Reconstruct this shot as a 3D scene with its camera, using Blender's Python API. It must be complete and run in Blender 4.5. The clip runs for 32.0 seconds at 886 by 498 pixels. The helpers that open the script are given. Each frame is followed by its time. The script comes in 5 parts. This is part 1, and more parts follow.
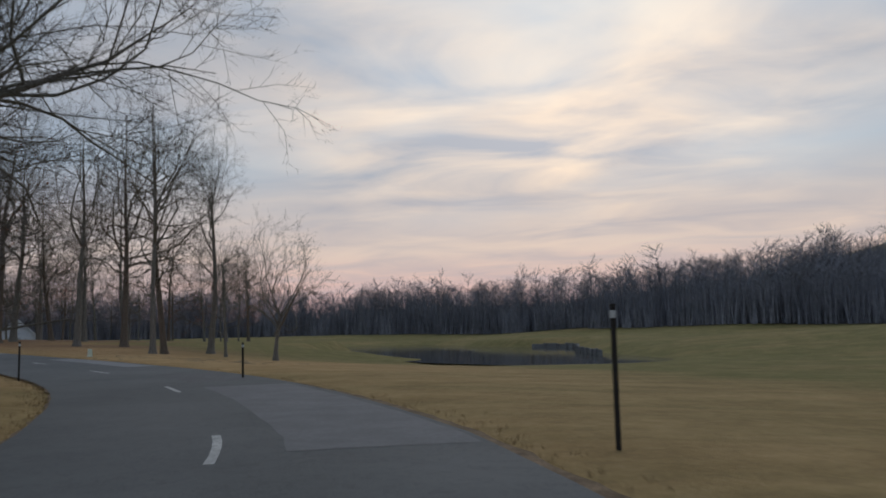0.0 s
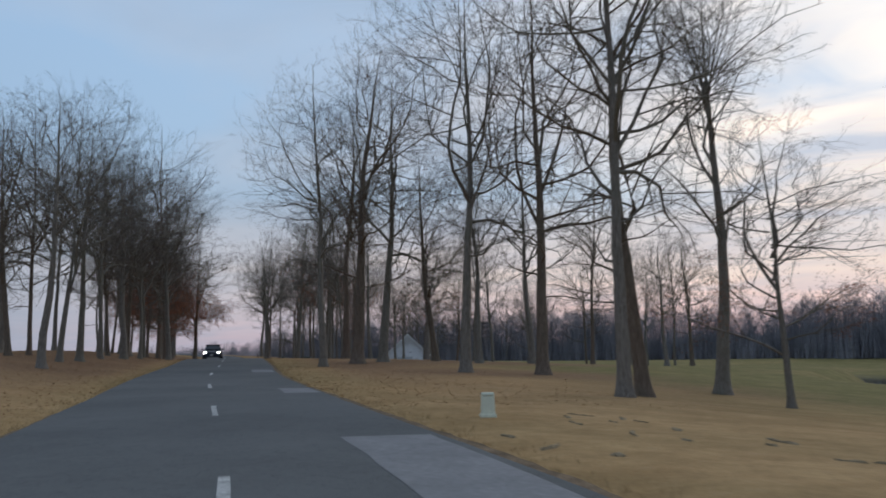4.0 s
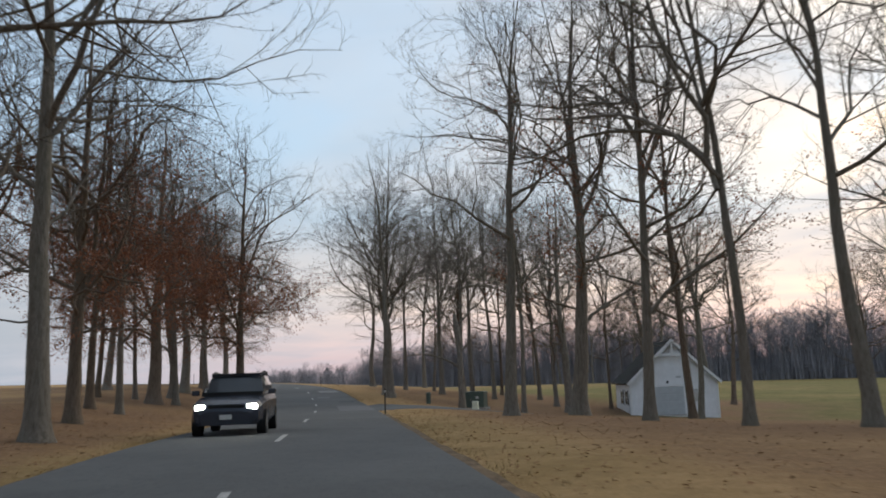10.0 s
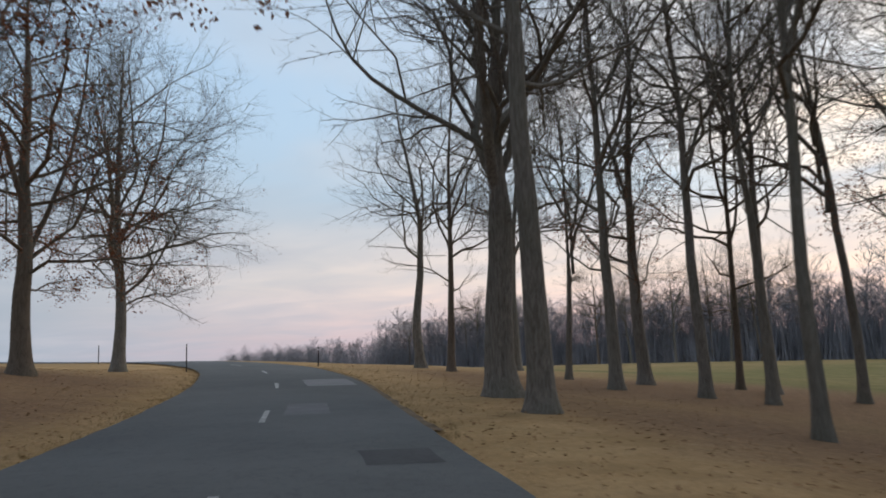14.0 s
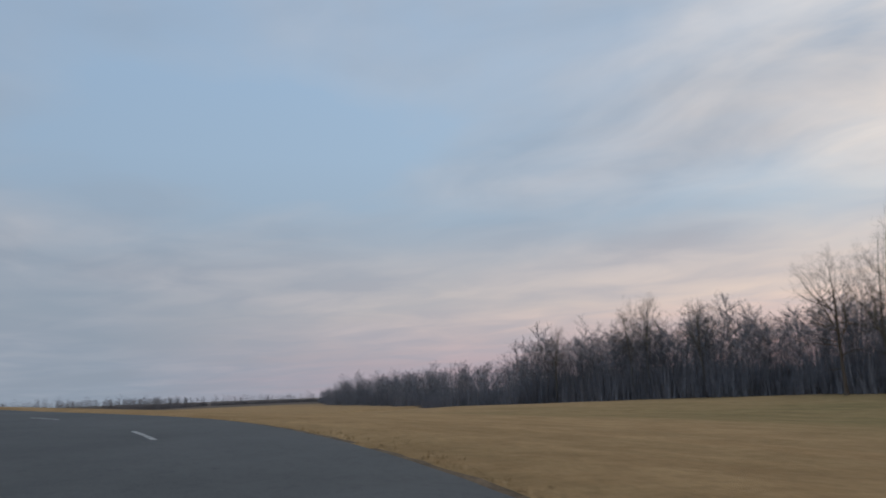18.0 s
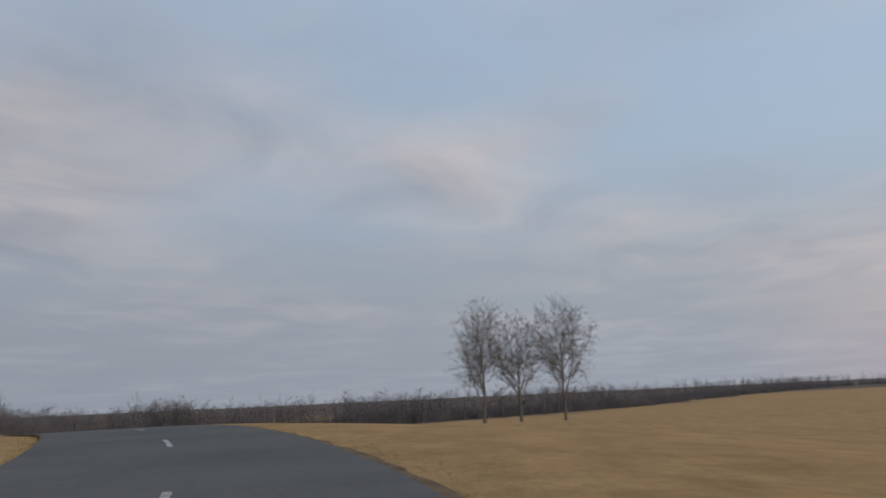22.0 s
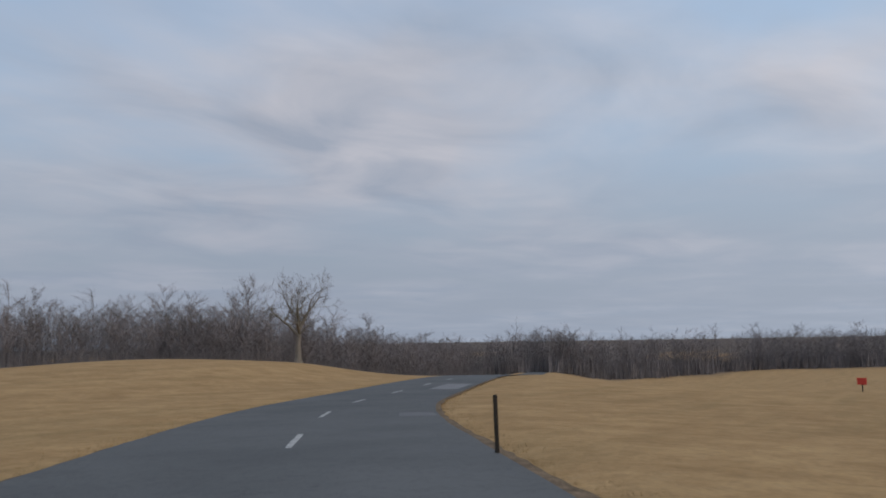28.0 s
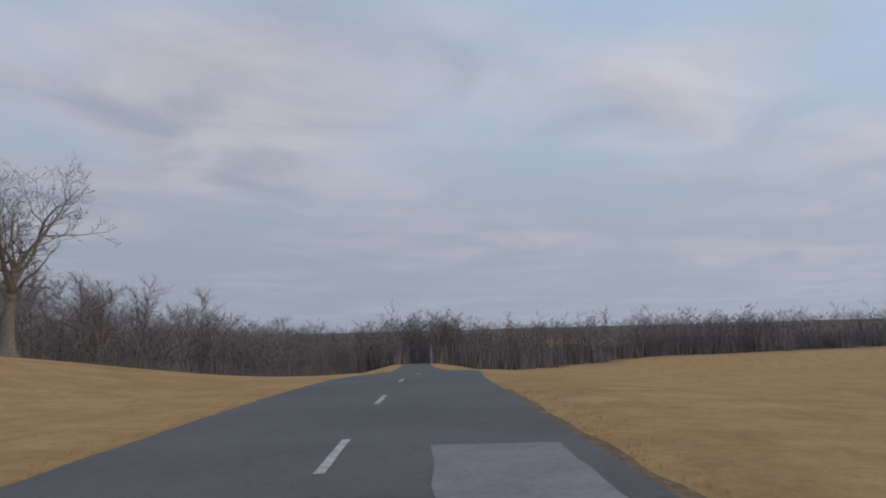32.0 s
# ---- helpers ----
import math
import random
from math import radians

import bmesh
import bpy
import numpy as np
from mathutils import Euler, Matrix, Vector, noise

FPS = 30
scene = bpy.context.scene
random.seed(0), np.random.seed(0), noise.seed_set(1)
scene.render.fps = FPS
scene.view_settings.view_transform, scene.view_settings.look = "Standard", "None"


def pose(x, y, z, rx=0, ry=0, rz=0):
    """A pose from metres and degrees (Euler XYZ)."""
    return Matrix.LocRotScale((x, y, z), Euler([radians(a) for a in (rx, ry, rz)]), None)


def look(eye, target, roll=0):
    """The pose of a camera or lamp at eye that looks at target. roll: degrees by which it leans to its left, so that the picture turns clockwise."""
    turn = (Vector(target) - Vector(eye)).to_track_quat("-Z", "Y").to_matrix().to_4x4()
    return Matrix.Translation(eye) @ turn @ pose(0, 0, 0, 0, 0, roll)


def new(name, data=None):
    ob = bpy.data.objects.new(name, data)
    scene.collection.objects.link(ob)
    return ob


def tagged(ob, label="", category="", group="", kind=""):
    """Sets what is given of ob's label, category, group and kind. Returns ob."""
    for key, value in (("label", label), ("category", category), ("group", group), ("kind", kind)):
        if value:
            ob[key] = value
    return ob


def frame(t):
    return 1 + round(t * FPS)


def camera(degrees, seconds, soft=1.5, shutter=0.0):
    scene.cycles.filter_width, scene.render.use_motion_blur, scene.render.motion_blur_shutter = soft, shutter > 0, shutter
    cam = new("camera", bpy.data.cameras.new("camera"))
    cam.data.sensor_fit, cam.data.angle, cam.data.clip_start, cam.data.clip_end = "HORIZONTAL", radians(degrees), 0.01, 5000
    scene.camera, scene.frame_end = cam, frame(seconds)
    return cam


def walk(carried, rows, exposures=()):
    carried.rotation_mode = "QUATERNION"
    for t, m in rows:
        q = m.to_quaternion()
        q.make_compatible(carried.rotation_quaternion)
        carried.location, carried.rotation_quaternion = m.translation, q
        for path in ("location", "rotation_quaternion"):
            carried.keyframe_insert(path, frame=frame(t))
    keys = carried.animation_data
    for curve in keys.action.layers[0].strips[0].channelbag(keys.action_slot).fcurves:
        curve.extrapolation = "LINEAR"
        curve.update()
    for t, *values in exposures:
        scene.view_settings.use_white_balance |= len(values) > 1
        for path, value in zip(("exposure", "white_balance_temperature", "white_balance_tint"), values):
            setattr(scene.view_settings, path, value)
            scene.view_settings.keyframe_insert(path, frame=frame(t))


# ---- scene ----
# ================= camera =================
cam = camera(57.25, 32.0, soft=1.8, shutter=0.25)
PATH = [
    (0.0, 0.00, 0.00, 0.00, 11.17, 5.83, 1.65),
    (0.5, -1.79, 4.57, -0.03, 12.55, 6.18, 1.84),
    (1.0, -3.84, 9.00, -0.04, 16.24, 6.47, 2.06),
    (1.5, -6.25, 13.36, -0.02, 20.50, 6.84, 2.01),
    (2.0, -9.01, 17.61, 0.03, 24.58, 7.03, 1.72),
    (2.5, -11.81, 21.55, 0.03, 28.52, 7.36, 1.66),
    (3.0, -15.07, 25.39, 0.04, 31.88, 7.65, 1.30),
    (3.5, -18.57, 29.02, 0.07, 34.94, 7.94, 1.01),
    (4.0, -22.37, 32.50, 0.16, 37.62, 7.98, 0.89),
    (4.5, -26.55, 35.83, 0.29, 40.25, 8.11, 0.92),
    (5.0, -30.74, 39.15, 0.41, 42.09, 8.24, 1.22),
    (5.5, -34.99, 42.41, 0.51, 43.30, 8.37, 1.43),
    (6.0, -39.25, 45.63, 0.63, 44.03, 8.51, 1.50),
    (6.5, -43.50, 48.85, 0.75, 44.44, 8.62, 1.50),
    (7.0, -47.68, 52.07, 0.89, 44.61, 8.69, 1.63),
    (7.5, -51.85, 55.51, 1.06, 44.82, 8.77, 1.56),
    (8.0, -56.06, 59.03, 1.24, 45.01, 8.93, 1.45),
    (8.5, -60.46, 62.62, 1.43, 44.84, 9.11, 1.52),
    (9.0, -64.90, 66.18, 1.61, 44.64, 9.19, 1.45),
    (9.5, -69.34, 69.66, 1.80, 44.41, 9.28, 1.67),
    (10.0, -73.76, 73.26, 1.99, 44.11, 9.35, 1.85),
    (10.5, -78.18, 76.78, 2.14, 43.87, 9.38, 1.74),
    (11.0, -82.60, 80.28, 2.21, 43.56, 9.25, 1.50),
    (11.5, -87.01, 83.80, 2.22, 43.42, 8.96, 1.31),
    (12.0, -91.39, 87.40, 2.19, 43.56, 8.28, 1.42),
    (12.5, -95.70, 90.95, 2.15, 43.76, 7.80, 1.52),
    (13.0, -100.22, 94.54, 2.12, 44.17, 7.79, 1.50),
    (13.5, -104.76, 98.07, 2.12, 44.54, 7.86, 1.70),
    (14.0, -109.33, 101.57, 2.13, 44.93, 7.90, 1.77),
    (14.5, -113.98, 105.00, 2.18, 45.63, 8.13, 1.35),
    (15.0, -118.64, 108.20, 2.27, 46.20, 8.51, 1.37),
    (15.5, -123.27, 111.26, 2.41, 46.70, 8.90, 1.49),
    (16.0, -127.87, 114.25, 2.59, 47.18, 9.23, 1.58),
    (16.5, -132.45, 117.18, 2.79, 47.72, 9.46, 1.60),
    (17.0, -137.02, 120.01, 2.99, 48.50, 9.60, 1.59),
    (17.5, -141.64, 122.70, 3.19, 49.79, 9.68, 1.74),
    (18.0, -146.40, 125.14, 3.38, 52.80, 9.82, 1.94),
    (18.5, -151.42, 127.21, 3.57, 57.44, 9.97, 1.92),
    (19.0, -156.58, 128.92, 3.76, 62.55, 10.08, 2.12),
    (19.5, -161.77, 130.27, 3.92, 67.97, 10.18, 2.21),
    (20.0, -167.05, 131.22, 4.06, 73.27, 10.13, 2.32),
    (20.5, -172.50, 131.71, 4.17, 78.72, 10.18, 2.30),
    (21.0, -178.04, 131.69, 4.28, 84.06, 10.11, 2.38),
    (21.5, -183.67, 131.09, 4.40, 89.11, 10.18, 2.55),
    (22.0, -189.35, 129.86, 4.54, 94.47, 10.09, 2.63),
    (22.5, -195.06, 128.22, 4.69, 99.29, 9.99, 2.27),
    (23.0, -200.65, 126.22, 4.84, 102.44, 9.71, 2.15),
    (23.5, -206.03, 123.91, 4.97, 105.67, 9.43, 1.91),
    (24.0, -211.21, 121.33, 5.07, 108.80, 9.02, 1.37),
    (24.5, -216.24, 118.57, 5.09, 112.11, 8.41, 1.20),
    (25.0, -220.96, 115.79, 5.06, 114.51, 7.94, 1.72),
    (25.5, -225.03, 113.05, 4.98, 115.95, 7.58, 1.84),
    (26.0, -228.60, 110.56, 4.88, 116.44, 7.38, 1.81),
    (26.5, -231.96, 108.14, 4.77, 116.87, 7.14, 1.71),
    (27.0, -235.32, 105.67, 4.64, 117.67, 6.79, 1.54),
    (27.5, -238.94, 102.97, 4.50, 118.66, 6.41, 1.30),
    (28.0, -243.16, 99.93, 4.34, 118.98, 6.30, 1.07),
    (28.5, -247.32, 96.74, 4.16, 119.10, 6.06, 1.08),
    (29.0, -251.61, 93.62, 3.97, 119.03, 5.85, 1.18),
    (29.5, -256.00, 90.63, 3.79, 118.33, 5.77, 1.25),
    (30.0, -260.49, 87.88, 3.62, 116.48, 5.70, 1.13),
    (30.5, -264.96, 85.28, 3.45, 114.31, 5.46, 0.74),
    (31.0, -269.38, 82.86, 3.30, 112.13, 5.54, 0.45),
    (31.5, -273.67, 80.87, 3.16, 110.32, 5.55, 0.87),
    (32.0, -277.92, 79.05, 3.04, 108.96, 5.43, 1.67),
]

EXPOSURES = [(0.0, -0.46, 6200, 6), (2.0, -0.32, 5850, 5), (4.0, -0.08, 5950, 5), (7.0, 0.20, 6550, 6), (10.0, 0.36, 6700, 5), (12.0, 0.46, 6500, 6), (13.0, 0.46, 6500, 6), (14.0, 0.24, 6500, 5), (16.5, -0.13, 6350, 6), (18.0, -0.27, 6300, 6), (20.0, -0.22, 6850, 9), (24.0, -0.08, 6750, 10), (28.0, 0.06, 6450, 9), (31.0, 0.06, 6500, 10), (32.0, 0.06, 6600, 11)]
walk(cam, [(t, pose(x, y, z, 90 + p, r, w)) for t, x, y, z, w, p, r in PATH], EXPOSURES)

# ================= world and light =================


def nodes_of(owner):
    owner.use_nodes = True
    tree = owner.node_tree
    tree.nodes.clear()
    return tree


def node(tree, kind, **values):
    n = tree.nodes.new(kind)
    for key, value in values.items():
        if key == "op":
            n.operation = value
        elif key == "blend":
            n.blend_type = value
        else:
            n.inputs[key.replace("_", " ")].default_value = value
    return n


def link(tree, a, b):
    tree.links.new(a, b)


def maths(tree, op, a, b=None, c=None, clamp=False):
    n = tree.nodes.new("ShaderNodeMath")
    n.operation, n.use_clamp = op, clamp
    for k, v in enumerate((a, b, c)):
        if v is None:
            continue
        if isinstance(v, (int, float)):
            n.inputs[k].default_value = v
        else:
            link(tree, v, n.inputs[k])
    return n.outputs[0]


def ramp(tree, fac, stops):
    n = tree.nodes.new("ShaderNodeValToRGB")
    el = n.color_ramp.elements
    while len(el) < len(stops):
        el.new(0.5)
    for e, (p, c) in zip(el, stops):
        e.position, e.color = p, (*c, 1) if len(c) == 3 else c
    link(tree, fac, n.inputs["Fac"])
    return n.outputs["Color"]


def mix(tree, fac, a, b, blend="MIX"):
    n = tree.nodes.new("ShaderNodeMix")
    n.data_type, n.blend_type = "RGBA", blend
    for key, v in ((0, fac), (6, a), (7, b)):
        if isinstance(v, (int, float)):
            n.inputs[key].default_value = v
        elif isinstance(v, tuple):
            n.inputs[key].default_value = (*v, 1)
        else:
            link(tree, v, n.inputs[key])
    return n.outputs[2]


world = bpy.data.worlds.new("evening_sky")
scene.world = world
wt = nodes_of(world)
coord = wt.nodes.new("ShaderNodeTexCoord")
sep = wt.nodes.new("ShaderNodeSeparateXYZ")
link(wt, coord.outputs["Generated"], sep.inputs[0])
up = maths(wt, "MAXIMUM", sep.outputs[2], 0.0)
sky = wt.nodes.new("ShaderNodeTexSky")
sky.sky_type, sky.sun_disc = "NISHITA", False
sky.sun_elevation, sky.sun_rotation, sky.air_density, sky.dust_density = radians(3), radians(-2), 1.0, 1.5
clear = mix(wt, 1.0, sky.outputs[0], (0.12, 0.12, 0.12), "MULTIPLY")
# clear blue between the clouds, paler and greyer low down
blue = ramp(wt, up, [(0.0, (0.42, 0.45, 0.53)), (0.10, (0.42, 0.49, 0.60)), (0.28, (0.46, 0.60, 0.80)), (0.6, (0.44, 0.62, 0.90)), (1.0, (0.55, 0.70, 0.92))])
clear = mix(wt, 0.8, clear, blue)
# a flat sheet of broken cloud, drawn out towards the horizon
flat = maths(wt, "ADD", up, 0.07)
cx, cy = maths(wt, "DIVIDE", sep.outputs[0], flat), maths(wt, "DIVIDE", sep.outputs[1], flat)
comb = wt.nodes.new("ShaderNodeCombineXYZ")
link(wt, cx, comb.inputs[0]), link(wt, cy, comb.inputs[1])
stretch = node(wt, "ShaderNodeMapping", Rotation=(0, 0, radians(20)), Scale=(0.62, 0.78, 1.0), Location=(3.1, 1.7, 0))
link(wt, comb.outputs[0], stretch.inputs[0])
big = node(wt, "ShaderNodeTexNoise", Scale=0.75, Detail=7.0, Roughness=0.48, Distortion=0.35)
link(wt, stretch.outputs[0], big.inputs["Vector"])
fine = node(wt, "ShaderNodeTexNoise", Scale=2.1, Detail=6.0, Roughness=0.5, Distortion=0.5)
link(wt, stretch.outputs[0], fine.inputs["Vector"])
cover = ramp(wt, big.outputs[0], [(0.37, (0, 0, 0)), (0.61, (1, 1, 1))])
shade = ramp(wt, fine.outputs[0], [(0.34, (0, 0, 0)), (0.66, (1, 1, 1))])
# glow round the place where the sun went down, and the wide warm band under it
side = wt.nodes.new("ShaderNodeVectorMath")
side.operation = "DOT_PRODUCT"
side.inputs[1].default_value = (-0.03, 0.94, 0.33)
link(wt, coord.outputs["Generated"], side.inputs[0])
warm = ramp(wt, side.outputs["Value"], [(0.82, (0, 0, 0)), (0.935, (0.28, 0.28, 0.28)), (0.98, (0.74, 0.74, 0.74)), (1.0, (1, 1, 1))])
band = ramp(wt, side.outputs["Value"], [(0.28, (0, 0, 0)), (0.66, (0.55, 0.55, 0.55)), (0.90, (1, 1, 1))])
cloud_cold = mix(wt, shade, (0.372, 0.412, 0.495), (0.568, 0.562, 0.612))
cloud_warm = mix(wt, shade, (0.66, 0.64, 0.69), (1.55, 1.16, 0.84))
cloud = mix(wt, warm, cloud_cold, cloud_warm)
clear = mix(wt, warm, clear, mix(wt, shade, (0.80, 0.85, 0.93), (1.0, 0.97, 0.94)))
colour = mix(wt, cover, clear, cloud)
# the haze low down is a little duller
colour = mix(wt, ramp(wt, up, [(0.0, (0.8, 0.8, 0.8)), (0.10, (0.55, 0.55, 0.55)), (0.22, (0, 0, 0))]), colour, (0.335, 0.385, 0.475))
low = ramp(wt, up, [(0.0, (1, 1, 1)), (0.09, (0.85, 0.85, 0.85)), (0.20, (0, 0, 0))])
rose = maths(wt, "MULTIPLY", low, maths(wt, "MULTIPLY", band, 0.95, clamp=True), clamp=True)
peach = mix(wt, ramp(wt, up, [(0.02, (0, 0, 0)), (0.10, (1, 1, 1))]), (0.80, 0.42, 0.41), (1.10, 0.80, 0.62))
colour = mix(wt, rose, colour, mix(wt, maths(wt, "MULTIPLY", shade, 0.7), mix(wt, 0.5, peach, (0.48, 0.44, 0.50)), peach))
# the whole western half is a little brighter
lifted = mix(wt, band, (1.0, 1.0, 1.0), (1.18, 1.17, 1.15))
colour = mix(wt, 1.0, colour, lifted, "MULTIPLY")
# dusk: the zenith and the eastern side are duller
zenith = ramp(wt, up, [(0.46, (1, 1, 1)), (0.85, (0.66, 0.67, 0.70))])
east = ramp(wt, maths(wt, "MULTIPLY_ADD", side.outputs["Value"], 0.5, 0.5), [(0.22, (0.85, 0.86, 0.88)), (0.58, (1, 1, 1))])
colour = mix(wt, 1.0, mix(wt, 1.0, colour, zenith, "MULTIPLY"), east, "MULTIPLY")
background = node(wt, "ShaderNodeBackground", Strength=1.0)
link(wt, colour, background.inputs["Color"])
link(wt, background.outputs[0], wt.nodes.new("ShaderNodeOutputWorld").inputs["Surface"])

sun = new("evening_sun", bpy.data.lights.new("evening_sun", "SUN"))
sun.data.energy, sun.data.angle, sun.data.color = 0.7, radians(40), (1.0, 0.92, 0.84)
sun.matrix_world = look((0, 0, 0), (-0.05, -0.82, -0.57))

# ================= materials =================


def material(name, rough=0.9, spec=0.2, metal=0.0):
    m = bpy.data.materials.new(name)
    t = nodes_of(m)
    b = node(t, "ShaderNodeBsdfPrincipled", Roughness=rough, Metallic=metal)
    b.inputs["Specular IOR Level"].default_value = spec
    link(t, b.outputs[0], t.nodes.new("ShaderNodeOutputMaterial").inputs["Surface"])
    return m, t, b


def noise_at(t, scale, detail=4.0, rough=0.6, vector=None, distort=0.0):
    n = node(t, "ShaderNodeTexNoise", Scale=scale, Detail=detail, Roughness=rough, Distortion=distort)
    if vector is None:
        c = t.nodes.new("ShaderNodeTexCoord")
        vector = c.outputs["Object"]
    link(t, vector, n.inputs["Vector"])
    return n.outputs[0]


def bump(t, b, height, strength=0.4, distance=0.02):
    n = node(t, "ShaderNodeBump", Strength=strength, Distance=distance)
    link(t, height, n.inputs["Height"])
    link(t, n.outputs[0], b.inputs["Normal"])


def plain(name, colour, rough=0.7, spec=0.3, metal=0.0, vary=0.12, scale=3.0):
    """A surface of one paint or stuff, uneven at two scales."""
    m, t, b = material(name, rough, spec, metal)
    n = maths(t, "MULTIPLY", noise_at(t, scale), noise_at(t, scale * 9))
    dark = tuple(v * (1 - vary * 2) for v in colour)
    light = tuple(min(1, v * (1 + vary)) for v in colour)
    link(t, ramp(t, n, [(0.12, dark), (0.4, light)]), b.inputs["Base Color"])
    bump(t, b, noise_at(t, scale * 12), 0.15, 0.01)
    return m


def bark(name, dark, light, moss=(0.10, 0.11, 0.06)):
    m, t, b = material(name, 0.95, 0.1)
    c = t.nodes.new("ShaderNodeTexCoord")
    mp = node(t, "ShaderNodeMapping", Scale=(9, 9, 1.2))
    link(t, c.outputs["Object"], mp.inputs[0])
    furrow = noise_at(t, 2.2, 6, 0.7, mp.outputs[0], 0.6)
    blotch = noise_at(t, 0.5, 3, 0.6)
    info = t.nodes.new("ShaderNodeObjectInfo")
    base = ramp(t, furrow, [(0.3, dark), (0.62, light)])
    tint = mix(t, maths(t, "MULTIPLY", info.outputs["Random"], 0.35), base, moss)
    colour = mix(t, ramp(t, blotch, [(0.45, (0, 0, 0)), (0.7, (0.5, 0.5, 0.5))]), tint, moss)
    link(t, colour, b.inputs["Base Color"])
    bump(t, b, furrow, 0.8, 0.05)
    return m


BARK = bark("grey_bark", (0.095, 0.082, 0.069), (0.29, 0.255, 0.22), (0.165, 0.158, 0.115))
BARK_RED = bark("brown_bark", (0.085, 0.064, 0.051), (0.24, 0.185, 0.145), (0.14, 0.128, 0.092))
TWIG = plain("twig_bark", (0.155, 0.132, 0.122), 0.95, 0.1, vary=0.2, scale=0.8)
LEAF_DRY = plain("dry_leaves", (0.36, 0.16, 0.095), 0.9, 0.1, vary=0.3, scale=1.2)
LEAF_TAN = plain("fallen_leaves", (0.33, 0.19, 0.095), 0.9, 0.1, vary=0.3, scale=2.0)
GRASS_BLADE = plain("dry_grass_blades", (0.46, 0.33, 0.17), 0.9, 0.1, vary=0.25, scale=0.7)
# far twigs: distance haze is put into this paler, bluer grey
FAR_WOOD_HAZED = plain("far_wood_hazed", (0.275, 0.272, 0.292), 0.95, 0.05, vary=0.22, scale=0.12)
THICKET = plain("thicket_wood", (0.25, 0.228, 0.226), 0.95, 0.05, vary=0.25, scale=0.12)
POST_DARK = plain("weathered_post", (0.035, 0.03, 0.026), 0.85, 0.2)
POST_CAP = plain("reflector_band", (0.55, 0.55, 0.53), 0.5, 0.4)
WHITE_PAINT = plain("white_siding", (0.80, 0.82, 0.85), 0.6, 0.3, vary=0.06, scale=1.5)
TRIM_WHITE = plain("white_trim", (0.78, 0.79, 0.80), 0.55, 0.3, vary=0.04)
ROOF_DARK = plain("asphalt_shingle", (0.045, 0.05, 0.052), 0.9, 0.15, vary=0.25, scale=5)
SHUTTER = plain("dark_shutter", (0.03, 0.035, 0.05), 0.6, 0.3)
DOOR_GREY = plain("garage_door_paint", (0.50, 0.53, 0.55), 0.55, 0.3, vary=0.05)
GREEN_METAL = plain("green_enamel", (0.075, 0.105, 0.088), 0.5, 0.4, vary=0.15, scale=1.5)
GREEN_PALE = plain("pale_green_plastic", (0.74, 0.77, 0.62), 0.6, 0.3, vary=0.08)
CONCRETE = plain("concrete", (0.32, 0.31, 0.29), 0.9, 0.2, vary=0.15)
STONE_DARK = plain("wet_timber", (0.24, 0.23, 0.215), 0.8, 0.3, vary=0.25)
RED_PAINT = plain("red_paint", (0.62, 0.06, 0.04), 0.5, 0.4, vary=0.08)
CAR_PAINT = plain("dark_blue_paint", (0.02, 0.025, 0.04), 0.25, 0.6, vary=0.05)
TYRE = plain("tyre_rubber", (0.02, 0.02, 0.02), 0.85, 0.2)
CHROME = plain("bright_metal", (0.55, 0.55, 0.56), 0.25, 0.5, 1.0, vary=0.05)
MARKING = plain("worn_white_line", (0.52, 0.52, 0.50), 0.8, 0.2, vary=0.28, scale=4)
PATCH_PALE = plain("pale_asphalt", (0.25, 0.25, 0.255), 0.9, 0.2, vary=0.12, scale=1.2)
PATCH = plain("newer_asphalt", (0.185, 0.186, 0.19), 0.9, 0.2, vary=0.10, scale=1.2)
PATCH_WORN = plain("tarred_asphalt", (0.122, 0.122, 0.125), 0.85, 0.25, vary=0.15, scale=1.2)
PATCH_DARK = plain("tarred_crack", (0.07, 0.071, 0.074), 0.8, 0.25, vary=0.15, scale=1.2)
CHURNED = plain("churned_soil", (0.34, 0.265, 0.165), 0.95, 0.1, vary=0.3, scale=2.5)
EARTH = plain("bare_earth", (0.23, 0.165, 0.105), 0.95, 0.1, vary=0.3, scale=2.5)

gm, gt, gb = material("pane_glass", 0.08, 0.6)
gb.inputs["Base Color"].default_value = (0.02, 0.025, 0.03, 1)
GLASS = gm
lm, lt_, lb = material("lit_headlamp", 0.3, 0.4)
lb.inputs["Base Color"].default_value = (0.9, 0.9, 0.85, 1)
lb.inputs["Emission Color"].default_value = (1.0, 0.97, 0.85, 1)
lb.inputs["Emission Strength"].default_value = 40.0
HEADLAMP = lm

wm, wtree, wb = material("pond_water", 0.06, 0.5)
wb.inputs["Base Color"].default_value = (0.075, 0.082, 0.085, 1)
bump(wtree, wb, noise_at(wtree, 0.9, 3), 0.08, 0.05)
WATER = wm

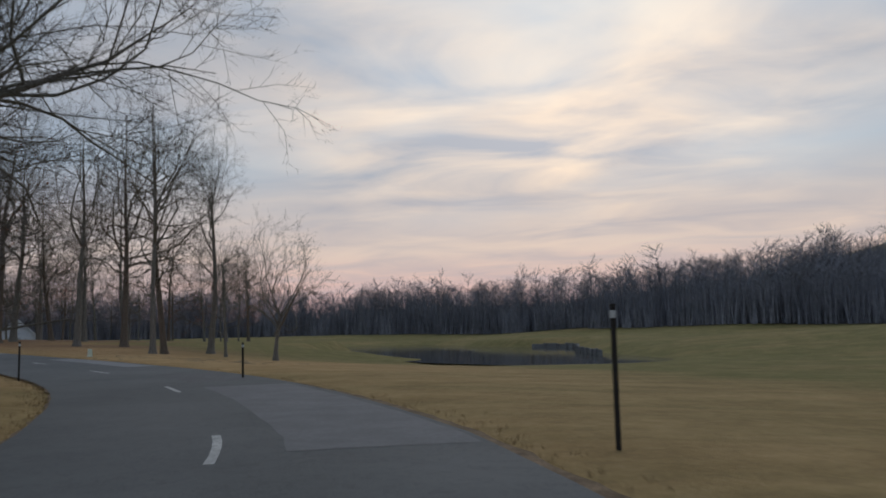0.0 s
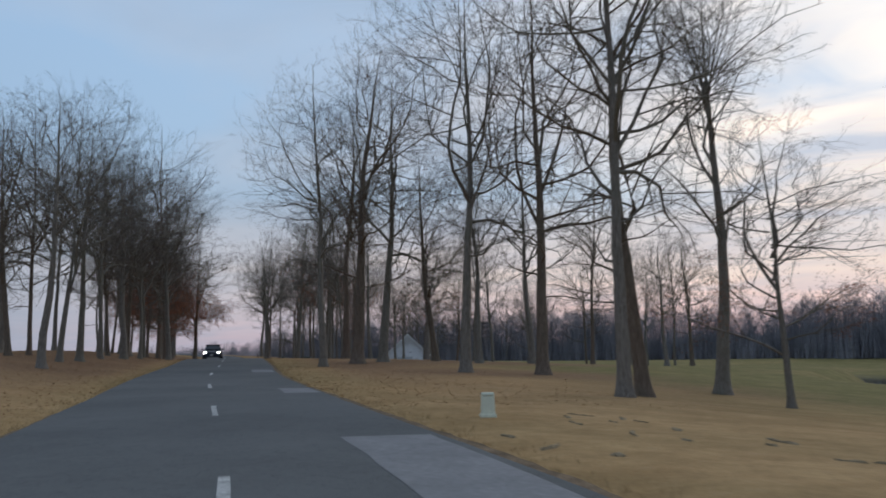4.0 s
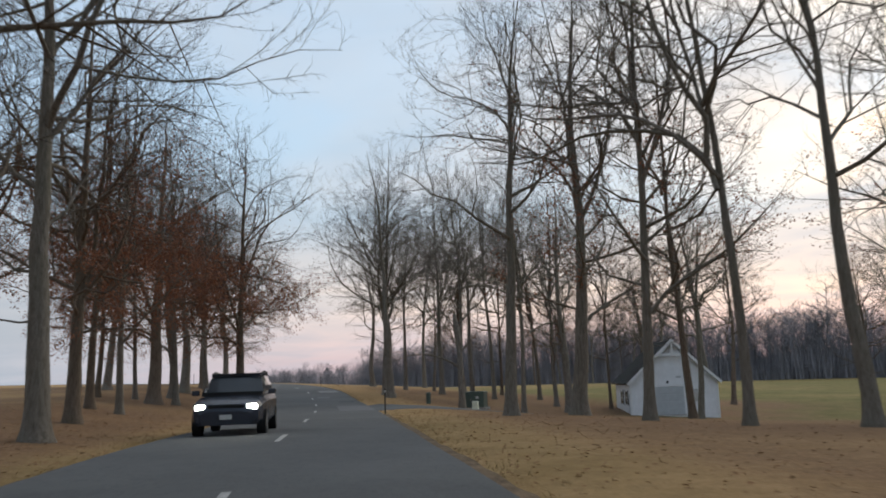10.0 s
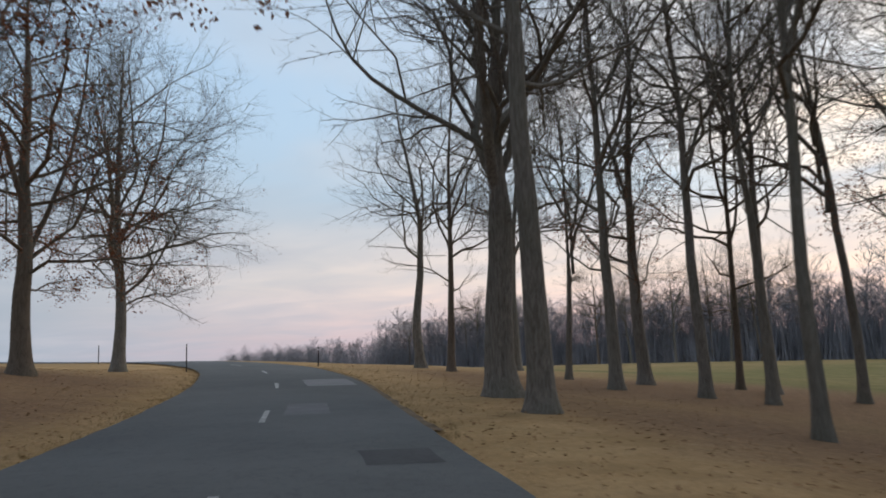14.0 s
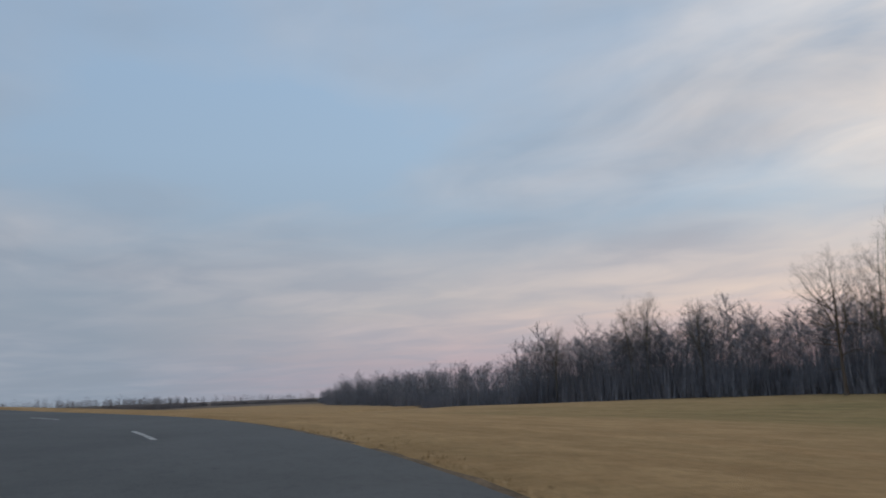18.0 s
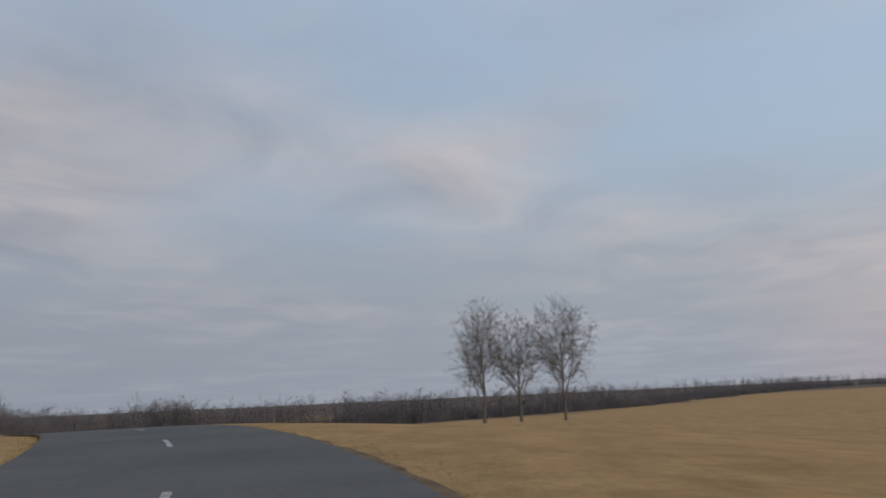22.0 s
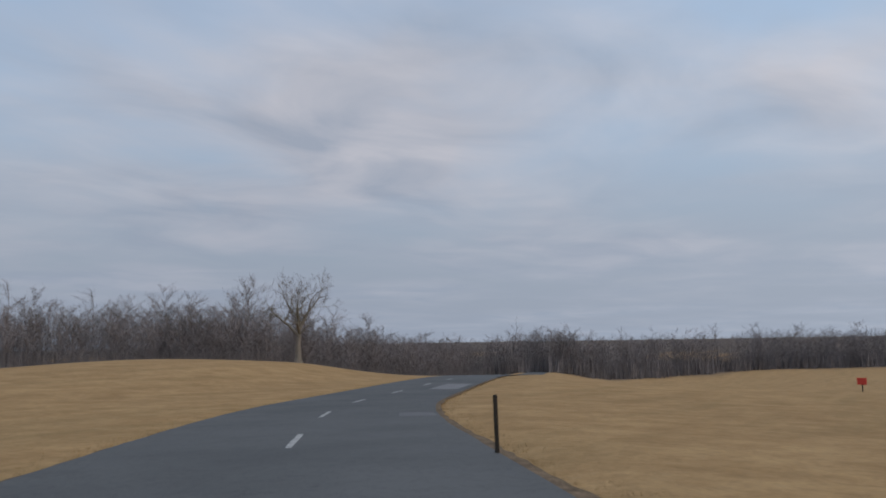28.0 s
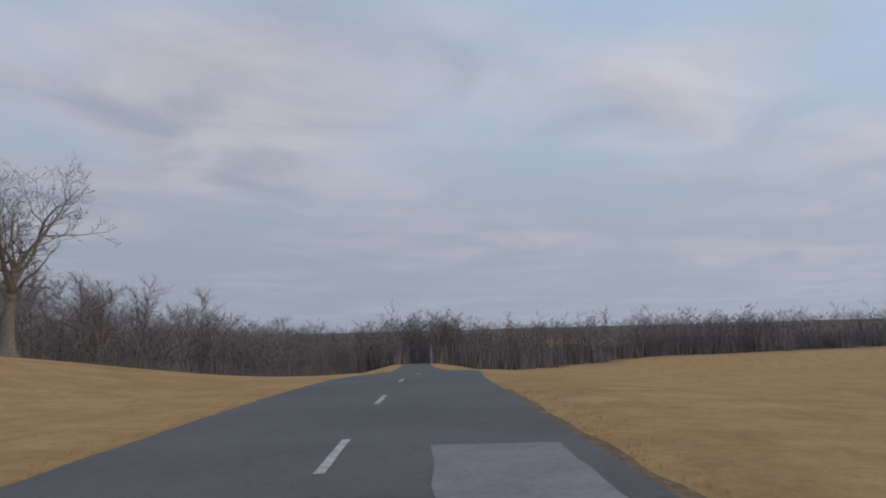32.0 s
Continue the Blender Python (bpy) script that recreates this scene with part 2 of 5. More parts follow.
# asphalt: grey, worn paler in the wheel tracks, stained
am, at_, ab = material("road_asphalt", 0.9, 0.25)
blot, grit, crack = noise_at(at_, 0.22, 5, 0.6), noise_at(at_, 38.0, 3, 0.7), noise_at(at_, 1.6, 6, 0.7, distort=1.2)
acol = ramp(at_, blot, [(0.35, (0.090, 0.097, 0.098)), (0.65, (0.135, 0.142, 0.142))])
acol = mix(at_, ramp(at_, grit, [(0.35, (0, 0, 0)), (0.7, (0.45, 0.45, 0.45))]), acol, (0.19, 0.188, 0.182))
acol = mix(at_, ramp(at_, crack, [(0.485, (0, 0, 0)), (0.5, (0.5, 0.5, 0.5)), (0.515, (0, 0, 0))]), acol, (0.05, 0.05, 0.052))
link(at_, acol, ab.inputs["Base Color"])
bump(at_, ab, grit, 0.5, 0.01)
ASPHALT = am

# turf: straw, green and brown leaf litter, by what lies there
tm, tt, tb = material("winter_turf", 0.95, 0.08)
att = tt.nodes.new("ShaderNodeVertexColor")
att.layer_name = "cover"
sepc = tt.nodes.new("ShaderNodeSeparateColor")
link(tt, att.outputs["Color"], sepc.inputs[0])
wide, mid, tiny = noise_at(tt, 0.045, 4, 0.6), noise_at(tt, 0.55, 6, 0.65), noise_at(tt, 14.0, 4, 0.75)
cst = tt.nodes.new("ShaderNodeTexCoord")
msm = node(tt, "ShaderNodeMapping", Rotation=(0, 0, radians(35)), Scale=(0.05, 0.5, 0.5))
link(tt, cst.outputs["Object"], msm.inputs[0])
streak = noise_at(tt, 1.0, 4, 0.6, msm.outputs[0], 0.4)
straw = mix(tt, ramp(tt, mid, [(0.35, (0, 0, 0)), (0.65, (1, 1, 1))]), (0.440, 0.276, 0.126), (0.600, 0.394, 0.192))
green = mix(tt, ramp(tt, mid, [(0.35, (0, 0, 0)), (0.65, (1, 1, 1))]), (0.152, 0.144, 0.050), (0.245, 0.213, 0.082))
litter = mix(tt, ramp(tt, tiny, [(0.35, (0, 0, 0)), (0.65, (1, 1, 1))]), (0.165, 0.095, 0.056), (0.335, 0.205, 0.122))
gmask = maths(tt, "MULTIPLY_ADD", wide, 1.2, maths(tt, "MULTIPLY_ADD", sepc.outputs[1], 1.15, -0.78), clamp=True)
gmask = maths(tt, "ADD", gmask, maths(tt, "MULTIPLY_ADD", streak, 0.7, -0.34), clamp=True)
lmask = maths(tt, "MULTIPLY", sepc.outputs[0], ramp(tt, maths(tt, "ADD", maths(tt, "MULTIPLY", mid, 0.7), maths(tt, "MULTIPLY", sepc.outputs[0], 0.5)), [(0.35, (0, 0, 0)), (0.7, (1, 1, 1))]), clamp=True)
drift = maths(tt, "MULTIPLY", ramp(tt, maths(tt, "ADD", maths(tt, "MULTIPLY", streak, 0.55), maths(tt, "MULTIPLY", wide, 0.45)), [(0.42, (0, 0, 0)), (0.66, (1, 1, 1))]), 0.38)
straw = mix(tt, drift, straw, (0.36, 0.222, 0.108))
tcol = mix(tt, gmask, straw, green)
tcol = mix(tt, lmask, tcol, litter)
mottle = noise_at(tt, 3.2, 8, 0.72, distort=0.3)
tcol = mix(tt, ramp(tt, mottle, [(0.40, (0.22, 0.22, 0.22)), (0.52, (0, 0, 0))]), tcol, (0.15, 0.105, 0.058))
tcol = mix(tt, ramp(tt, mottle, [(0.54, (0, 0, 0)), (0.66, (0.30, 0.30, 0.30))]), tcol, (0.50, 0.36, 0.21))
tcol = mix(tt, maths(tt, "MULTIPLY", sepc.outputs[2], 0.9), tcol, (0.13, 0.115, 0.108))
tcol = mix(tt, ramp(tt, tiny, [(0.3, (0.26, 0.26, 0.26)), (0.6, (0, 0, 0))]), tcol, (0.10, 0.075, 0.035))
link(tt, tcol, tb.inputs["Base Color"])
bump(tt, tb, tiny, 0.7, 0.06)
TURF = tm

# ================= helpers for things =================


def mesh_from(name, verts, faces, mat, smooth=False):
    me = bpy.data.meshes.new(name)
    me.from_pydata([tuple(v) for v in np.asarray(verts).tolist()], [], [tuple(f) for f in faces])
    if mat:
        me.materials.append(mat)
    if smooth:
        me.polygons.foreach_set("use_smooth", [True] * len(me.polygons))
    me.update()
    return me


def part(name, bm, mat, parent, label=""):
    """Links a bmesh, or a ready mesh, as one object under a thing."""
    if isinstance(bm, bmesh.types.BMesh):
        bmesh.ops.recalc_face_normals(bm, faces=bm.faces)
        me = bpy.data.meshes.new(name)
        bm.to_mesh(me)
        bm.free()
        me.materials.append(mat)
    else:
        me = bm
    ob = new(name, me)
    ob.parent = parent
    if label:
        ob["label"] = label
    return ob


def box(size, at=(0, 0, 0), bevel=0.0, turn=0.0, taper=1.0, bm=None):
    """A block, its foot at z of `at`, with broken edges."""
    own = bmesh.new()
    bmesh.ops.create_cube(own, size=1)
    for v in own.verts:
        k = taper if v.co.z > 0 else 1.0
        v.co = Vector((v.co.x * size[0] * k, v.co.y * size[1] * k, (v.co.z + 0.5) * size[2]))
    if bevel:
        bmesh.ops.bevel(own, geom=own.edges[:], offset=bevel, segments=2, affect="EDGES", profile=0.6)
    bmesh.ops.transform(own, matrix=pose(*at, 0, 0, turn), verts=own.verts)
    if bm is None:
        return own
    tmp = bpy.data.meshes.new("tmp")
    own.to_mesh(tmp)
    own.free()
    bm.from_mesh(tmp)
    bpy.data.meshes.remove(tmp)
    return bm


def thing(name, at, turn=0.0, label="", category="", group="", kind=""):
    ob = new(name)
    ob.matrix_world = pose(*at, 0, 0, turn)
    return tagged(ob, label, category, group, kind)


def smooth01(a, b, v):
    v = np.clip((v - a) / (b - a), 0, 1)
    return v * v * (3 - 2 * v)


# ================= road line and lie of the land =================
ROAD = [
    (53.4, -126.1, -1.38),
    (26.6, -63.1, -1.38),
    (-0.4, -0.1, -1.38),
    (-6.5, 13.2, -1.41),
    (-15.1, 25.3, -1.35),
    (-26.6, 35.7, -1.10),
    (-39.5, 45.3, -0.76),
    (-52.5, 54.8, -0.33),
    (-65.6, 65.3, 0.22),
    (-78.9, 75.8, 0.75),
    (-87.8, 82.8, 0.84),
    (-96.5, 89.9, 0.77),
    (-110.0, 100.7, 0.75),
    (-123.6, 110.7, 1.02),
    (-137.1, 119.9, 1.61),
    (-151.4, 127.2, 2.19),
    (-167.1, 131.0, 2.71),
    (-183.5, 129.8, 3.02),
    (-200.3, 125.3, 3.48),
    (-215.9, 117.9, 3.75),
    (-228.1, 109.7, 3.53),
    (-238.4, 102.2, 3.17),
    (-251.2, 92.9, 2.67),
    (-264.4, 84.2, 2.14),
    (-277.5, 78.1, 1.71),
    (-304.5, 68.3, 1.15),
    (-331.7, 59.2, -0.09),
    (-394.0, 34.8, -3.29),
    (-528.0, -16.3, -8.50),
]
WIDTH = [3.00, 3.00, 3.05, 3.18, 3.31, 3.36, 3.25, 3.14, 3.09, 3.08, 3.07, 3.06, 3.05, 3.01, 2.98, 2.96, 2.98, 3.00, 3.04, 3.06, 3.27, 3.42, 3.27, 3.19, 3.20, 3.04, 3.26, 3.20, 3.20]


def spline(points, n=16):
    p, q = np.array(points, float), []
    for i in range(len(p) - 1):
        a, b, c, d = p[max(i - 1, 0)], p[i], p[i + 1], p[min(i + 2, len(p) - 1)]
        for k in range(n):
            u = k / n
            q.append(0.5 * (2 * b + (c - a) * u + (2 * a - 5 * b + 4 * c - d) * u**2 + (3 * b - a - 3 * c + d) * u**3))
    q.append(p[-1])
    return np.array(q)


dense = spline([(*r, w) for r, w in zip(ROAD, WIDTH)])
run = np.r_[0, np.cumsum(np.hypot(*np.diff(dense[:, :2], axis=0).T))]
LINE = np.stack([np.interp(np.arange(0, run[-1], 2.0), run, dense[:, k]) for k in range(4)], 1)
AHEAD = np.gradient(LINE[:, :2], axis=0)
AHEAD /= np.linalg.norm(AHEAD, axis=1)[:, None]
ASIDE = np.stack([AHEAD[:, 1], -AHEAD[:, 0]], 1)


def beside(x, y):
    """Station along the road, distance to its right, and the road's height hereabouts."""
    x, y = np.atleast_1d(np.asarray(x, float)), np.atleast_1d(np.asarray(y, float))
    st, off, zz = np.empty(len(x)), np.empty(len(x)), np.empty(len(x))
    for a in range(0, len(x), 20000):
        s = slice(a, a + 20000)
        dx, dy = x[s, None] - LINE[None, :, 0], y[s, None] - LINE[None, :, 1]
        q = dx**2 + dy**2
        i = q.argmin(1)
        k = np.arange(len(i))
        al = dx[k, i] * AHEAD[i, 0] + dy[k, i] * AHEAD[i, 1]
        st[s], off[s] = 2.0 * i + np.clip(al, -1.2, 1.2), dx[k, i] * ASIDE[i, 0] + dy[k, i] * ASIDE[i, 1]
        off[s] = np.sign(off[s]) * np.sqrt(q[k, i] - np.minimum(al**2, q[k, i]) * (np.abs(al) < 1.5))
        w = (q + 4.0) ** -2
        zz[s] = (w @ LINE[:, 2]) / w.sum(1)
    return st, off, zz


# hills and hollows: centre, height, reach along x and y, turn
MOUNDS = [(-102, 128, -0.9, 13, 13, 0), (-110.5, 114, -0.42, 7, 7, 0), (150, 360, 30, 95, 75, 0), (290, 250, 32, 95, 95, 0), (30, 92, 1.2, 20, 17, 20), (60, 66, 2.4, 26, 22, 0), (-13, 68, -1.0, 13, 14, 0), (-27, 93, -0.8, 13, 15, 0), (-22, 156, -1.8, 42, 36, 0),
          (-296, 44, 2.2, 22, 15, 25), (-322, 126, 0.9, 40, 26, 0), (-225, 165, -0.5, 40, 20, 10), (-300, -60, 3.0, 60, 50, 0),
          (-420, -20, -2.5, 60, 90, 0), (-520, 120, -2.0, 120, 120, 0)]
POND = (-25.3, 119.2, 55.3, 13.2, 115.9)


def pond_reach(x, y):
    cx, cy, a, b, turn = POND
    c, s = math.cos(radians(turn)), math.sin(radians(turn))
    u, v = (x - cx) * c + (y - cy) * s, -(x - cx) * s + (y - cy) * c
    return np.hypot(u / a, v / b * (1 + 0.25 * np.sin(u * 0.11)))


def land(x, y):
    x, y = np.atleast_1d(np.asarray(x, float)), np.atleast_1d(np.asarray(y, float))
    st, off, z = beside(x, y)
    far = np.abs(off)
    z = z - np.interp(st, [0, 172, 200, 218, 265, 290, 320, 345, 375, 425, 450, 478, 520, 560], [0.050, 0.046, 0.025, 0.008, 0.010, 0.055, 0.050, 0.046, 0.040, 0.060, 0.055, 0.045, 0.040, 0.02]) * np.clip(off - 5, 0, 40)
    z = z + 1.0 * smooth01(4, 14, -off) * smooth01(178, 232, st) * (1 - smooth01(320, 345, st))
    z = z - 0.03 * np.clip(-off - 55, 0, 120) * smooth01(150, 200, st) * (1 - smooth01(330, 400, st))
    keep = smooth01(5, 16, far)
    for cx, cy, h, rx, ry, turn in MOUNDS:
        c, s = math.cos(radians(turn)), math.sin(radians(turn))
        u, v = (x - cx) * c + (y - cy) * s, -(x - cx) * s + (y - cy) * c
        z = z + keep * h * np.exp(-0.5 * ((u / rx) ** 2 + (v / ry) ** 2))
    p = pond_reach(x, y)
    shore = 1 - smooth01(0.85, 1.25, p)
    z = z * (1 - shore) + shore * (-3.4)
    edge = far - np.interp(st, np.arange(len(LINE)) * 2.0, LINE[:, 3])
    z = z - 0.11 * (1 - smooth01(-0.55, 0.55, edge)) - 0.02 * (1 - smooth01(0.5, 2.5, edge))
    ripple = 0.05 * np.sin(x * 0.31 + 1.3 * np.sin(y * 0.17)) * np.sin(y * 0.27) + 0.12 * np.sin(x * 0.061) * np.sin(y * 0.083 + 1)
    return z + keep * ripple


def level(x, y):
    return float(land(x, y)[0])


def spot(st, off):
    """Plan place of a station and distance to the right."""
    i = min(int(st / 2), len(LINE) - 2)
    p = LINE[i, :2] + (LINE[i + 1, :2] - LINE[i, :2]) * (st / 2 - i) + ASIDE[i] * off
    return float(p[0]), float(p[1])


RIGHT_GROVE_A = [
    (-33.9, 57.0, 0.49),
    (-34.3, 59.4, 0.55),
    (-34.1, 66.7, 0.62),
    (-44.9, 70.5, 0.70),
    (-48.2, 68.0, 0.61),
    (-57.9, 66.9, 0.48),
    (-60.6, 72.7, 0.85),
    (-62.6, 77.5, 0.74),
    (-59.8, 85.8, 0.60),
    (-64.3, 86.0, 0.60),
    (-58.4, 91.4, 0.58),
    (-73.2, 84.5, 0.68),
    (-82.8, 93.7, 0.28),
    (-80.4, 95.4, 0.45),
    (-78.0, 101.9, 0.53),
    (-86.9, 95.9, 0.37),
    (-93.4, 101.5, 0.68),
    (-93.6, 97.4, 0.50),
    (-89.1, 102.9, 0.28),
    (-115.7, 118.7, 0.36),
    (-112.0, 121.2, 0.41),
    (-111.0, 125.6, 0.70),
    (-104.8, 136.7, 0.79),
    (-114.5, 128.7, 0.41),
]
RIGHT_GROVE_B = [
    (-111.6, 132.3, 0.27),
    (-115.1, 131.4, 0.42),
    (-120.7, 128.1, 0.40),
    (-108.0, 147.5, 0.51),
    (-122.7, 127.5, 0.45),
    (-119.5, 133.0, 0.41),
    (-125.7, 126.7, 0.50),
    (-122.6, 132.7, 0.49),
    (-127.2, 131.2, 0.57),
    (-124.2, 133.3, 0.32),
    (-130.7, 130.7, 0.30),
    (-133.6, 129.6, 0.42),
    (-142.6, 133.2, 0.60),
    (-138.3, 131.2, 0.42),
    (-140.5, 139.1, 0.49),
]
LEFT_GROVE = [
    (-62.6, 52.4, 0.44),
    (-68.7, 56.4, 0.36),
    (-71.7, 54.9, 0.38),
    (-70.7, 58.7, 0.46),
    (-73.2, 56.8, 0.31),
    (-76.0, 63.1, 0.34),
    (-78.7, 64.5, 0.28),
    (-78.8, 66.5, 0.53),
    (-81.9, 69.8, 0.35),
    (-82.5, 67.4, 0.32),
    (-83.0, 73.2, 0.45),
    (-86.1, 71.2, 0.50),
    (-88.2, 74.1, 0.25),
    (-95.1, 69.5, 0.45),
    (-93.1, 75.5, 0.83),
    (-94.5, 80.7, 0.61),
    (-101.4, 78.8, 0.27),
    (-101.7, 84.4, 0.50),
    (-105.8, 82.9, 0.25),
    (-108.1, 88.9, 0.33),
    (-110.4, 88.6, 0.40),
    (-118.5, 95.6, 0.85),
    (-119.1, 97.3, 0.41),
    (-119.0, 101.5, 0.62),
    (-122.7, 96.5, 0.30),
    (-124.0, 94.7, 0.37),
    (-126.1, 100.7, 0.59),
    (-133.5, 105.6, 0.80),
    (-137.4, 101.2, 0.68),
    (-131.8, 106.6, 0.50),
    (-141.7, 112.0, 0.85),
    (-146.2, 102.5, 0.50),
]

# the forest's edge round the fields, by stretches: from, to, depth, height, count
WOODS = [((190, 20), (120, 105), 190, 15, 230), ((120, 105), (42, 158), 230, 15, 800), ((42, 158), (-40, 222), 120, 15, 620), ((-40, 222), (-120, 262), 60, 15, 440),
         ((-120, 262), (-195, 258), 45, 17, 420), ((-195, 258), (-300, 265), 40, 17, 480), ((-300, 265), (-573, 368), 50, 14, 620), ((-573, 368), (-900, 540), 60, 11, 380),
         ((-318, 28), (-287, -70), 40, 9.6, 620), ((-480, -20), (-324, 24), 45, 12, 800), ((-565, 52), (-485, 10), 55, 14, 420), ((-485, 10), (-470, -90), 45, 14, 380), ((-578, 107), (-565, 52), 60, 14, 260), ((-610, 200), (-578, 107), 60, 13, 300), ((-930, 430), (-610, 200), 60, 10, 560), ((-900, 540), (-930, 430), 60, 9, 160)]

gx = np.concatenate([-np.geomspace(3000, 440, 26), np.arange(-430, 121, 1.35), np.geomspace(130, 2500, 26)])
gy = np.concatenate([-np.geomspace(2500, 66, 28), np.arange(-62, 301, 1.35), np.geomspace(310, 3000, 26)])
GX, GY = np.meshgrid(gx, gy)
GZ = land(GX.ravel(), GY.ravel())
reach = np.hypot(GX.ravel() + 130, GY.ravel() - 90)
GZ = GZ - 0.004 * np.clip(reach - 420, 0, 2500)
nx, ny = len(gx), len(gy)
idx = np.arange(nx * ny).reshape(ny, nx)
quads = np.stack([idx[:-1, :-1], idx[:-1, 1:], idx[1:, 1:], idx[1:, :-1]], -1).reshape(-1, 4)
gme = mesh_from("ground", np.stack([GX.ravel(), GY.ravel(), GZ], 1), quads.tolist(), TURF, True)
st_, off_, _ = beside(GX.ravel(), GY.ravel())
groves = np.array([(x, y) for x, y, _ in RIGHT_GROVE_A + RIGHT_GROVE_B + LEFT_GROVE])
near2 = np.full(nx * ny, 1e9)
for gx0, gy0 in groves:
    near2 = np.minimum(near2, (GX.ravel() - gx0) ** 2 + (GY.ravel() - gy0) ** 2)
# a mown strip beside the road, the litter lying farther in
strip = np.where(off_ > 0, 1 - smooth01(4.6, 7.6, off_), 1 - smooth01(3.4, 5.2, -off_))
cover_litter = np.maximum(np.exp(-near2 / 80.0), 0.8 * np.exp(-((np.abs(off_) - 7) / 6.0) ** 2)) * smooth01(185, 225, st_) * (1 - smooth01(318, 345, st_)) * (1 - 0.7 * strip)
cover_green = 0.28 * strip * smooth01(170, 215, st_) * (1 - smooth01(270, 300, st_)) + np.where(off_ > 0, smooth01(12, 30, off_) * (1 - smooth01(330, 420, st_)) * 0.85, 0.0) + 0.44 * (1 - smooth01(150, 200, st_)) + 0.14 * (1 - smooth01(200, 330, st_)) + 0.30 * smooth01(7, 14, off_) * smooth01(190, 230, st_) * (1 - smooth01(320, 360, st_)) + 0.02
forest = np.zeros(nx * ny)
for n, ((ax, ay), (bx, by), depth, _, _) in enumerate(WOODS):
    dx, dy = bx - ax, by - ay
    ln = math.hypot(dx, dy)
    u = np.clip(((GX.ravel() - ax) * dx + (GY.ravel() - ay) * dy) / ln**2, 0, 1)
    px, py = ax + u * dx, ay + u * dy
    s = np.hypot(GX.ravel() - px, GY.ravel() - py)
    back = (GX.ravel() - px) * dy / ln - (GY.ravel() - py) * dx / ln
    forest = np.maximum(forest, (s < depth + (40 if n < 9 else 260)) * smooth01(-5, 2, back) * ((u > 0) & (u < 1)))
forest = np.maximum(forest, smooth01(620, 700, reach))
ca = gme.color_attributes.new("cover", "FLOAT_COLOR", "POINT")
ca.data.foreach_set("color", np.stack([cover_litter, np.clip(cover_green, 0, 1), forest, np.ones(nx * ny)], 1).astype(np.float32).ravel())
ground = new("ground", gme)
tagged(ground, "rolling winter turf, straw-coloured and green with fallen leaves", "ground", kind="structure")



def sheet(x, y):
    """Height of the ground sheet itself, between its grid points."""
    x, y = np.atleast_1d(np.asarray(x, float)), np.atleast_1d(np.asarray(y, float))
    i, j = np.clip(np.searchsorted(gx, x) - 1, 0, nx - 2), np.clip(np.searchsorted(gy, y) - 1, 0, ny - 2)
    u, v = (x - gx[i]) / (gx[i + 1] - gx[i]), (y - gy[j]) / (gy[j + 1] - gy[j])
    Z = GZ.reshape(ny, nx)
    return Z[j, i] * (1 - u) * (1 - v) + Z[j, i + 1] * u * (1 - v) + Z[j + 1, i] * (1 - u) * v + Z[j + 1, i + 1] * u * v


# ================= road =================


def ribbon(name, s0, s1, left, right, lift, mat, cols=10, step=1.0, ragged=0.0, parent=None, seed=1):
    """A strip laid on the road between two stations; left and right are offsets, or functions of the station."""
    rnd = np.random.RandomState(seed)
    ss = np.linspace(s0, s1, max(2, int((s1 - s0) / step) + 1))
    v = []
    for s in ss:
        a = left(s) if callable(left) else left
        b = right(s) if callable(right) else right
        a, b = a + rnd.uniform(-ragged, ragged), b + rnd.uniform(-ragged, ragged)
        for k in range(cols + 1):
            o = a + (b - a) * k / cols
            i = min(int(s / 2), len(LINE) - 2)
            h = LINE[i, 2] + (LINE[i + 1, 2] - LINE[i, 2]) * (s / 2 - i)
            x, y = spot(s, o)
            v.append((x, y, h + lift + 0.03 - 0.004 * o * o * 0.5))
    n = cols + 1
    f = [(r * n + c, r * n + c + 1, (r + 1) * n + c + 1, (r + 1) * n + c) for r in range(len(ss) - 1) for c in range(cols)]
    f = [q[::-1] for q in f]
    me = mesh_from(name, v, f, mat, True)
    ob = new(name, me)
    ob.parent = parent
    return ob


def half(s):
    return float(np.interp(s, np.arange(len(LINE)) * 2.0, LINE[:, 3]))


END = 2.0 * (len(LINE) - 2)
road = ribbon("road", 2, END, lambda s: -half(s), half, 0.0, ASPHALT, 12, 1.0, 0.02)
tagged(road, "worn grey two-lane asphalt park road with a dashed centre line", "road", kind="structure")
DASHES = [146.3 - 11.3 * k for k in range(12)] + [159.4, 172.0, 183.0] + [194.0 + 11.05 * k for k in range(0, 17)] + [383.5, 394.5, 405.0, 418.0, 429.5, 441.5, 451.0, 459.5, 468.3, 477.5, 486.5, 495.5, 506.0, 517.0, 528.0]
for k, s in enumerate(DASHES):
    if 10 < s < END - 10:
        mid_ = -0.25 if s < 180 else 0.0
        ribbon("centre_dash", s, s + 2.85, mid_ - 0.06, mid_ + 0.06, 0.006, MARKING, 1, 0.6, 0.008, road, seed=k + 90)
